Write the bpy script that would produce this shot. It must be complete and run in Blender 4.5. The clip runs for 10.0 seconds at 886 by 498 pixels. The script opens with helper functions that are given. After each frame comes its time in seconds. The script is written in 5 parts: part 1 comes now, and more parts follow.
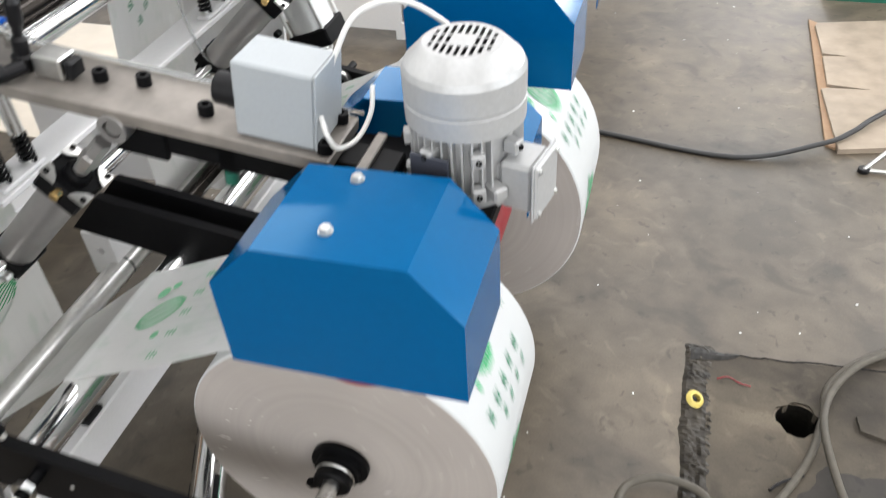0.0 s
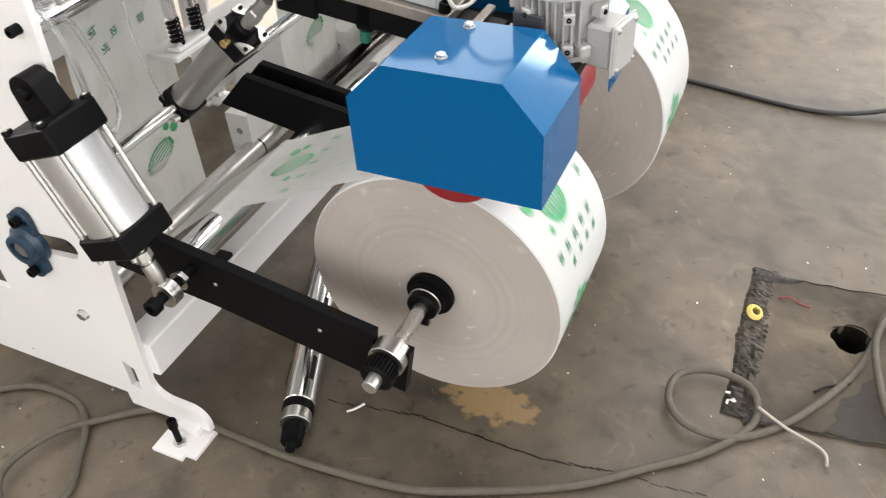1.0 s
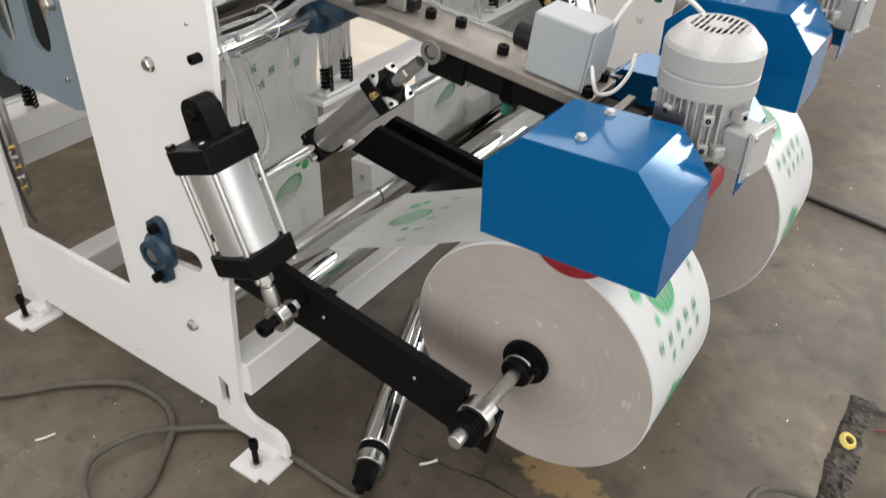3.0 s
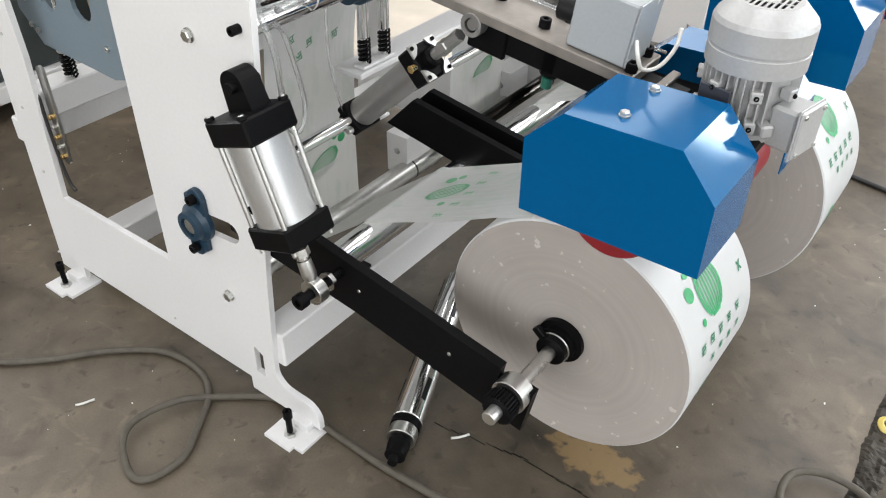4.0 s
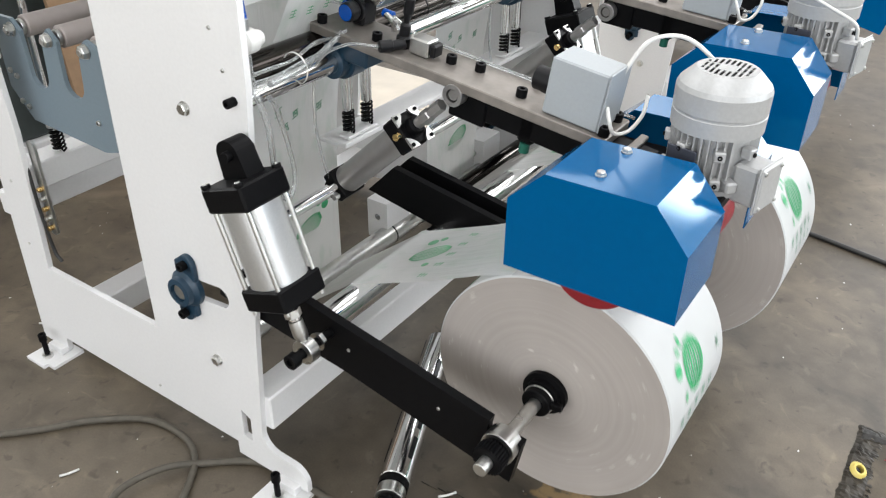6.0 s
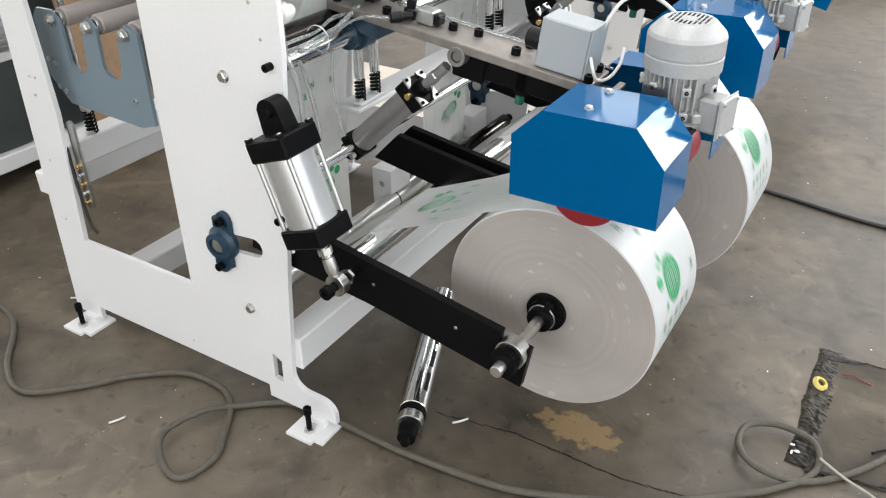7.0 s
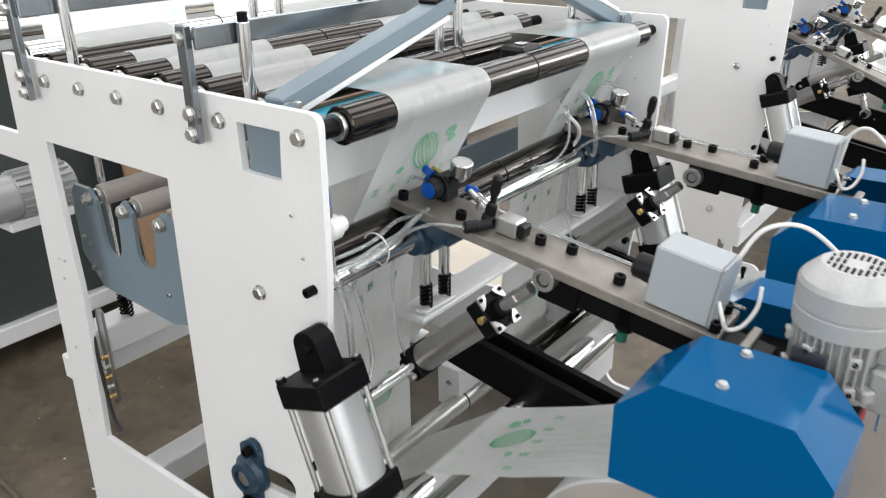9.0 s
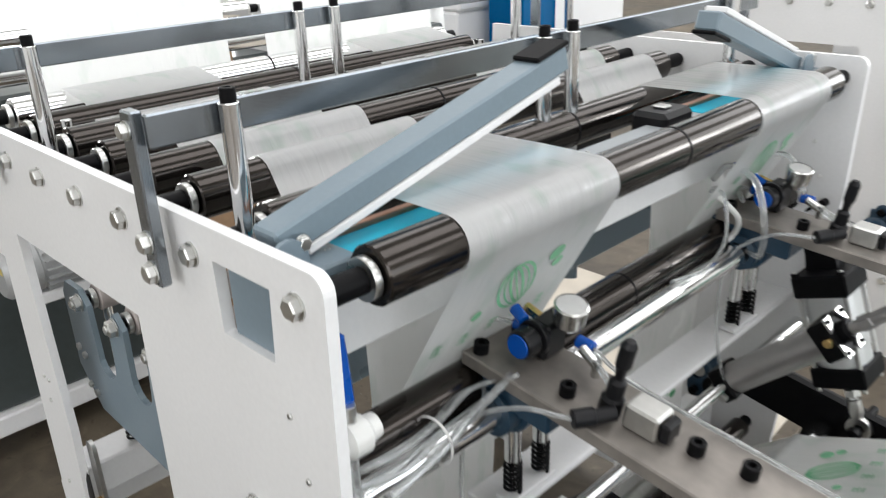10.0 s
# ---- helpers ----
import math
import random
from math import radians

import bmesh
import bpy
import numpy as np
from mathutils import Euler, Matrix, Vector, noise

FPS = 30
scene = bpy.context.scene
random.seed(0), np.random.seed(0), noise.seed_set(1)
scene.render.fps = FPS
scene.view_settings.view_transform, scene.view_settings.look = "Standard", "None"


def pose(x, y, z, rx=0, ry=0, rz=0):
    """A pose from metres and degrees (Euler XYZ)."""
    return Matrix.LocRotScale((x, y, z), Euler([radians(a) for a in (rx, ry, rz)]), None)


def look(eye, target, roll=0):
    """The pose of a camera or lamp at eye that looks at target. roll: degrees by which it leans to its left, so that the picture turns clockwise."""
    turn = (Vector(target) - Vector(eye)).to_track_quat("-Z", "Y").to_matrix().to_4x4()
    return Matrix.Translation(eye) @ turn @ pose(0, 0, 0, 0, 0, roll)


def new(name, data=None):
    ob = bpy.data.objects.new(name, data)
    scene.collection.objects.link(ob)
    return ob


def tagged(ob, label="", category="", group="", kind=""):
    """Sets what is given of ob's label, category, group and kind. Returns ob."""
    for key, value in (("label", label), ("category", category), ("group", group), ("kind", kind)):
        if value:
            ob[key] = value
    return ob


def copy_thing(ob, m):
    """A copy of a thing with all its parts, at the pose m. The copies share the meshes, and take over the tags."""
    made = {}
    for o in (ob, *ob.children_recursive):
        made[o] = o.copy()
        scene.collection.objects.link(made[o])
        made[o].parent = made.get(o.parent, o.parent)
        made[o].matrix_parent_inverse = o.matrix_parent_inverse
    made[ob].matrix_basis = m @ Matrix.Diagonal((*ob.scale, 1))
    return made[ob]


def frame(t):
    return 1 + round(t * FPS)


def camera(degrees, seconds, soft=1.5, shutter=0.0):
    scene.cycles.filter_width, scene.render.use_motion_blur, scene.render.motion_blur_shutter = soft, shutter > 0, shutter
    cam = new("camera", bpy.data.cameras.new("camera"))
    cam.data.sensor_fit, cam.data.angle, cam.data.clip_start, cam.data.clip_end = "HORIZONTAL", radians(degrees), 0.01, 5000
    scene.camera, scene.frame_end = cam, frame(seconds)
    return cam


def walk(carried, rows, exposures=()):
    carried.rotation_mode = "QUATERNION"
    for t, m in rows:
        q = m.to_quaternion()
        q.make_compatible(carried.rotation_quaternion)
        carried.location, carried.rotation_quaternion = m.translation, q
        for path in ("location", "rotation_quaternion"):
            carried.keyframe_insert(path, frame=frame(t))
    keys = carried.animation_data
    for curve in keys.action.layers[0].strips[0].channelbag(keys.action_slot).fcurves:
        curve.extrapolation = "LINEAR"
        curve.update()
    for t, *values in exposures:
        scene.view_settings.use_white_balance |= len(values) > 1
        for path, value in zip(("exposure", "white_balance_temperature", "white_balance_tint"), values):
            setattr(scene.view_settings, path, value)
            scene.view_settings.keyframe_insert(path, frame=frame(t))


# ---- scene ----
cam = camera(57.8, 10.0, soft=1.1, shutter=0.28)
PATH = [
    (0, (0.976, -0.477, 1.5), (0.495, 0.987, 0.224), -3.9),
    (0.5, (1.071, -0.721, 1.451), (0.467, 0.686, 0.164), -3.6),
    (1, (1.084, -0.771, 1.475), (0.393, 0.593, 0.186), -4.1),
    (1.5, (1.081, -0.776, 1.536), (0.241, 0.656, 0.421), -2.4),
    (2, (1.079, -0.789, 1.567), (0.168, 0.731, 0.639), -1.0),
    (2.5, (1.072, -0.795, 1.547), (0.153, 0.699, 0.586), 0.5),
    (3, (1.058, -0.835, 1.496), (0.147, 0.525, 0.348), 1.1),
    (3.2, (1.055, -0.836, 1.492), (0.133, 0.48, 0.301), 0.5),
    (4.3, (1.039, -0.833, 1.504), (0.083, 0.448, 0.301), 0.3),
    (4.5, (1.04, -0.838, 1.516), (0.073, 0.46, 0.339), 0.3),
    (5, (1.076, -0.834, 1.534), (0.113, 0.53, 0.433), 1.1),
    (5.5, (1.017, -0.793, 1.514), (0.061, 0.592, 0.433), 1.2),
    (6.8, (1.132, -1.177, 1.523), (0.232, 0.276, 0.484), -0.4),
    (7, (1.136, -1.184, 1.517), (0.244, 0.27, 0.473), -0.6),
    (7.5, (1.154, -1.149, 1.513), (0.282, 0.286, 0.426), -0.6),
    (8, (1.139, -1.083, 1.56), (0.195, 0.418, 0.636), 0.3),
    (8.5, (1.083, -0.985, 1.563), (0.023, 0.492, 0.729), -0.7),
    (9, (0.903, -0.824, 1.58), (-0.211, 0.63, 0.776), -0.7),
    (9.5, (0.737, -0.574, 1.57), (-0.44, 0.833, 0.772), -0.6),
    (10, (0.562, -0.365, 1.574), (-0.753, 0.923, 0.792), -2.1),
]
walk(cam, [(t, look(eye, target, roll)) for t, eye, target, roll in PATH],
     [(0, 0.25, 6550, 11), (0.5, 0.25, 6950, 13), (1.0, 0.28, 6950, 13), (1.5, 0.27, 6950, 13), (2.0, 0.0, 6900, 12), (3.0, -0.08, 6850, 12), (4.5, 0.15, 6500, 10),
      (5.5, 0.14, 6500, 10), (7.5, 0.1, 6500, 10), (8.0, 0.15, 6500, 10), (8.5, 0.0, 6500, 10), (9.0, -0.06, 6500, 10), (10.0, -0.22, 6500, 10)])

# ---- light: daylight through roof lights and the high side windows of the hall, plus an added west fill lamp ----
world = bpy.data.worlds.new("sky")
scene.world = world
world.use_nodes = True
wn = world.node_tree.nodes
sky = wn.new("ShaderNodeTexSky")
sky.sky_type, sky.sun_disc = "NISHITA", False
sky.sun_elevation, sky.sun_rotation = radians(50), radians(120)
world.node_tree.links.new(sky.outputs[0], wn["Background"].inputs[0])
wn["Background"].inputs[1].default_value = 0.1
scene.view_settings.exposure = 0.0


def area_lamp(name, at, towards, sx, sy, watts, colour=(1, 1, 1)):
    d = bpy.data.lights.new(name, "AREA")
    d.shape, d.size, d.size_y, d.energy, d.color = "RECTANGLE", sx, sy, watts, colour
    ob = new(name, d)
    ob.matrix_basis = look(at, towards)
    return ob


for k in range(3):
    area_lamp("roof_light", (-4.0 + 4.5 * k, 6.0, 5.98), (-4.0 + 4.5 * k, 6.0, 0), 2.4, 16.0, 430, (1.0, 0.985, 0.97))
area_lamp("south_window_light", (3.0, -6.75, 3.0), (3.0, 0, 3.0), 9.0, 4.0, 400, (1.0, 0.99, 0.98))
area_lamp("north_window_light", (5.2, 15.75, 3.8), (5.2, 0, 3.8), 5.2, 3.6, 650, (0.95, 0.98, 1.0))
area_lamp("corner_window_light", (7.75, 13.7, 4.1), (0, 13.7, 4.1), 3.2, 2.6, 560, (0.95, 0.98, 1.0))
# fill lamp added in the west to backlight the film webs; no known window
area_lamp("west_window_light", (-13.75, 3.0, 2.8), (0, 3.0, 2.8), 10.0, 3.4, 2000, (0.98, 0.99, 1.0))
area_lamp("east_window_light", (7.75, 2.0, 2.6), (0, 2.0, 2.6), 9.0, 3.0, 300, (0.95, 0.98, 1.0))


# ---- materials ----
def mat(name, colour, rough=0.5, metal=0.0, vary=0.12, grain=40.0, bump=0.0, spec=0.5, coat=0.0, big=3.0, rvary=0.1):
    """Principled surface with two scales of variation and fine relief, in object space."""
    m = bpy.data.materials.new(name)
    m.use_nodes = True
    nt = m.node_tree
    n, l = nt.nodes, nt.links
    p = n["Principled BSDF"]
    p.inputs["Metallic"].default_value = metal
    p.inputs["Specular IOR Level"].default_value = spec
    p.inputs["Coat Weight"].default_value = coat
    tc = n.new("ShaderNodeTexCoord")
    a, b = n.new("ShaderNodeTexNoise"), n.new("ShaderNodeTexNoise")
    a.inputs["Scale"].default_value, a.inputs["Detail"].default_value = grain, 5
    b.inputs["Scale"].default_value, b.inputs["Detail"].default_value = big, 4
    l.new(tc.outputs["Object"], a.inputs["Vector"])
    l.new(tc.outputs["Object"], b.inputs["Vector"])
    add = n.new("ShaderNodeMath")
    add.operation = "ADD"
    l.new(a.outputs["Fac"], add.inputs[0])
    l.new(b.outputs["Fac"], add.inputs[1])
    ramp = n.new("ShaderNodeMapRange")
    ramp.inputs["From Min"].default_value, ramp.inputs["From Max"].default_value = 0.6, 1.4
    ramp.inputs["To Min"].default_value, ramp.inputs["To Max"].default_value = 1 - vary, 1 + vary
    l.new(add.outputs[0], ramp.inputs["Value"])
    mix = n.new("ShaderNodeVectorMath")
    mix.operation = "SCALE"
    mix.inputs[0].default_value = colour
    l.new(ramp.outputs[0], mix.inputs["Scale"])
    l.new(mix.outputs[0], p.inputs["Base Color"])
    rr = n.new("ShaderNodeMapRange")
    rr.inputs["From Min"].default_value, rr.inputs["From Max"].default_value = 0.3, 0.7
    rr.inputs["To Min"].default_value, rr.inputs["To Max"].default_value = max(0.03, rough - rvary), rough + rvary
    l.new(b.outputs["Fac"], rr.inputs["Value"])
    l.new(rr.outputs[0], p.inputs["Roughness"])
    if bump:
        bp = n.new("ShaderNodeBump")
        bp.inputs["Strength"].default_value, bp.inputs["Distance"].default_value = bump, 0.002
        l.new(a.outputs["Fac"], bp.inputs["Height"])
        l.new(bp.outputs[0], p.inputs["Normal"])
    return m


WHITE = mat("white_paint", (0.70, 0.70, 0.70), 0.42, vary=0.04, grain=120, bump=0.05)
BLUE = mat("blue_enamel", (0.0, 0.079, 0.222), 0.1, vary=0.05, grain=60, bump=0.015, rvary=0.03, spec=0.3)
BLUE.node_tree.nodes["Principled BSDF"].inputs["Specular Tint"].default_value = (0.08, 0.7, 1.0, 1)
BLACK = mat("black_oxide_steel", (0.0035, 0.0035, 0.004), 0.45, vary=0.3, grain=60, bump=0.1, spec=0.09)
BLACKP = mat("black_plastic", (0.008, 0.008, 0.009), 0.35, vary=0.15, spec=0.2)
CHROME = mat("chrome", (0.82, 0.82, 0.82), 0.12, 1.0, vary=0.04, rvary=0.05)
STEEL = mat("zinc_steel", (0.6, 0.6, 0.58), 0.32, 1.0, vary=0.12, grain=80)
ALU = mat("brushed_aluminium", (0.66, 0.67, 0.67), 0.42, 0.85, vary=0.06, grain=200, rvary=0.05)
ALUPAINT = mat("silver_motor_paint", (0.40, 0.405, 0.405), 0.42, 0.25, vary=0.08, grain=160, bump=0.15)
RAIL = mat("dull_steel_rail", (0.26, 0.285, 0.31), 0.2, 0.95, vary=0.3, grain=14)
BARREL = mat("grey_hard_anodised", (0.34, 0.33, 0.32), 0.36, 0.75, vary=0.08)
BAR = mat("bare_steel_bar", (0.215, 0.196, 0.176), 0.48, 0.5, vary=0.42, grain=22, bump=0.2)
GREY = mat("grey_box_enamel", (0.32, 0.345, 0.36), 0.4, vary=0.05, grain=180, bump=0.05)
SLATE = mat("blue_grey_enamel", (0.16, 0.21, 0.245), 0.33, vary=0.06, grain=150, bump=0.04)
CAST = mat("dark_blue_cast_iron", (0.009, 0.033, 0.06), 0.42, vary=0.2, grain=70, bump=0.2)
RED = mat("red_rubber_wheel", (0.22, 0.01, 0.016), 0.4, vary=0.15)
ROLLER = mat("dark_anodised_roller", (0.05, 0.044, 0.04), 0.11, 0.9, vary=0.12, grain=60)
CYAN = mat("cyan_protective_film", (0.0, 0.42, 0.60), 0.45, vary=0.12, grain=25, bump=0.3, spec=0.2)
COPPER = mat("copper_strip", (0.5, 0.25, 0.17), 0.35, 0.9)
RUBBER = mat("dusty_rubber_cable", (0.078, 0.069, 0.053), 0.7, vary=0.25, grain=50, bump=0.2)
DARKRUB = mat("black_cable", (0.02, 0.02, 0.02), 0.5, vary=0.2)
PVC = mat("pale_grey_pvc", (0.62, 0.62, 0.6), 0.4, vary=0.06)
HOSE = mat("milky_air_hose", (0.8, 0.82, 0.82), 0.12, vary=0.05)
HOSE.node_tree.nodes["Principled BSDF"].inputs["Transmission Weight"].default_value = 0.85
BLUEP = mat("blue_plastic", (0.0, 0.06, 0.32), 0.3)
YELLOW = mat("yellow_plastic", (0.62, 0.5, 0.13), 0.4)
WOOD = mat("plywood_board", (0.30, 0.245, 0.185), 0.65, vary=0.3, grain=14, bump=0.15)
CARD = mat("brown_cardboard", (0.3, 0.19, 0.11), 0.75, vary=0.15)
GREENP = mat("green_enamel", (0.01, 0.12, 0.08), 0.4)
BRASS = mat("brass", (0.7, 0.48, 0.2), 0.25, 1.0)
TAN = mat("grey_rubber_roller", (0.36, 0.32, 0.30), 0.5, vary=0.08)
WALL = mat("hall_wall_plaster", (0.66, 0.66, 0.64), 0.8, vary=0.06, big=0.4, grain=8)
PRINT = mat("green_ink", (0.03, 0.34, 0.13), 0.5, vary=0.3, grain=120)
SOFTPRINT = mat("thin_green_ink", (0.16, 0.42, 0.24), 0.35, vary=0.35, grain=60)
INK = mat("dark_green_ink", (0.02, 0.2, 0.1), 0.5, vary=0.2)
LABEL = mat("dark_label", (0.04, 0.045, 0.06), 0.4)
TORN = mat("torn_dirty_sheet", (0.034, 0.029, 0.022), 0.5, vary=0.85, grain=38, bump=0.8, spec=0.3, big=14)
TRENCH = mat("black_plastic_sheet", (0.013, 0.012, 0.010), 0.42, vary=0.5, grain=60, bump=0.8, spec=0.25)
SACK = mat("white_plastic_sack", (0.7, 0.7, 0.7), 0.5, vary=0.1, grain=20, bump=0.6)
DEEP = mat("dark_machine_panel", (0.045, 0.055, 0.055), 0.4, vary=0.15)


def film_material():
    m = mat("printed_white_film", (0.76, 0.765, 0.76), 0.2, vary=0.06, grain=11, bump=0.9, rvary=0.08)
    nt = m.node_tree
    n, l = nt.nodes, nt.links
    p = n["Principled BSDF"]
    p.inputs["Transmission Weight"].default_value = 0.0
    tc, mp = n.new("ShaderNodeTexCoord"), n.new("ShaderNodeMapping")
    mp.inputs["Scale"].default_value = (13, 22, 11)
    l.new(tc.outputs["Object"], mp.inputs["Vector"])
    v = n.new("ShaderNodeTexNoise")
    v.inputs["Scale"].default_value, v.inputs["Detail"].default_value = 1.0, 3
    l.new(mp.outputs[0], v.inputs["Vector"])
    r = n.new("ShaderNodeMapRange")
    r.inputs["From Min"].default_value, r.inputs["From Max"].default_value = 0.54, 0.66
    r.inputs["To Max"].default_value = 0.28
    l.new(v.outputs["Fac"], r.inputs["Value"])
    mx = n.new("ShaderNodeMix")
    mx.data_type = "RGBA"
    old = p.inputs["Base Color"].links[0].from_socket
    l.new(r.outputs[0], mx.inputs["Factor"])
    l.new(old, mx.inputs["A"])
    mx.inputs["B"].default_value = (0.1, 0.36, 0.18, 1)
    l.new(mx.outputs["Result"], p.inputs["Base Color"])
    # creases along the running direction
    cm = n.new("ShaderNodeMapping")
    cm.inputs["Scale"].default_value = (4, 42, 4)
    l.new(tc.outputs["Object"], cm.inputs["Vector"])
    cn = n.new("ShaderNodeTexNoise")
    cn.inputs["Scale"].default_value, cn.inputs["Detail"].default_value, cn.inputs["Distortion"].default_value = 1.0, 3, 0.8
    l.new(cm.outputs[0], cn.inputs["Vector"])
    cb2 = n.new("ShaderNodeBump")
    cb2.inputs["Strength"].default_value, cb2.inputs["Distance"].default_value = 0.55, 0.006
    l.new(cn.outputs["Fac"], cb2.inputs["Height"])
    l.new(p.inputs["Normal"].links[0].from_socket, cb2.inputs["Normal"])
    l.new(cb2.outputs[0], p.inputs["Normal"])
    tr = n.new("ShaderNodeBsdfTranslucent")
    tr.inputs["Color"].default_value = (0.88, 0.89, 0.87, 1)
    ms = n.new("ShaderNodeMixShader")
    ms.inputs[0].default_value = 0.54
    l.new(p.outputs[0], ms.inputs[1])
    l.new(tr.outputs[0], ms.inputs[2])
    l.new(ms.outputs[0], n["Material Output"].inputs["Surface"])
    return m


FILM = film_material()
ROLLSIDE = mat("white_film_roll", (0.5, 0.515, 0.515), 0.4, vary=0.03, grain=20, bump=0.1)


def rollface_material():
    """Wound film edges: fine rings round the core, a few loose ones, scuffs."""
    m = mat("wound_film_edge", (0.355, 0.325, 0.30), 0.5, vary=0.09, grain=7)
    nt = m.node_tree
    n, l = nt.nodes, nt.links
    p = n["Principled BSDF"]
    tc = n.new("ShaderNodeTexCoord")
    sep = n.new("ShaderNodeSeparateXYZ")
    l.new(tc.outputs["Object"], sep.inputs[0])
    cmb = n.new("ShaderNodeCombineXYZ")
    l.new(sep.outputs[0], cmb.inputs[0])
    l.new(sep.outputs[2], cmb.inputs[1])
    ln = n.new("ShaderNodeVectorMath")
    ln.operation = "LENGTH"
    l.new(cmb.outputs[0], ln.inputs[0])
    nz = n.new("ShaderNodeTexNoise")
    nz.noise_dimensions = "1D"
    nz.inputs["Scale"].default_value, nz.inputs["Detail"].default_value = 95, 6
    l.new(ln.outputs["Value"], nz.inputs["W"])
    bp = n.new("ShaderNodeBump")
    bp.inputs["Strength"].default_value, bp.inputs["Distance"].default_value = 0.10, 0.0015
    l.new(nz.outputs["Fac"], bp.inputs["Height"])
    l.new(bp.outputs[0], p.inputs["Normal"])
    r = n.new("ShaderNodeMapRange")
    r.inputs["From Min"].default_value, r.inputs["From Max"].default_value = 0.3, 0.7
    r.inputs["To Min"].default_value, r.inputs["To Max"].default_value = 0.968, 1.032
    l.new(nz.outputs["Fac"], r.inputs["Value"])
    sc = n.new("ShaderNodeVectorMath")
    sc.operation = "SCALE"
    l.new(p.inputs["Base Color"].links[0].from_socket, sc.inputs[0])
    l.new(r.outputs[0], sc.inputs["Scale"])
    fl = n.new("ShaderNodeTexNoise")
    fl.inputs["Scale"].default_value, fl.inputs["Detail"].default_value = 55, 3
    l.new(tc.outputs["Object"], fl.inputs["Vector"])
    fk = n.new("ShaderNodeMapRange")
    fk.inputs["From Min"].default_value, fk.inputs["From Max"].default_value = 0.69, 0.73
    fk.inputs["To Max"].default_value = 0.6
    l.new(fl.outputs["Fac"], fk.inputs["Value"])
    mx = n.new("ShaderNodeMix")
    mx.data_type = "RGBA"
    l.new(fk.outputs[0], mx.inputs["Factor"])
    l.new(sc.outputs[0], mx.inputs["A"])
    mx.inputs["B"].default_value = (0.6, 0.58, 0.55, 1)
    l.new(mx.outputs["Result"], p.inputs["Base Color"])
    return m


ROLLFACE = rollface_material()


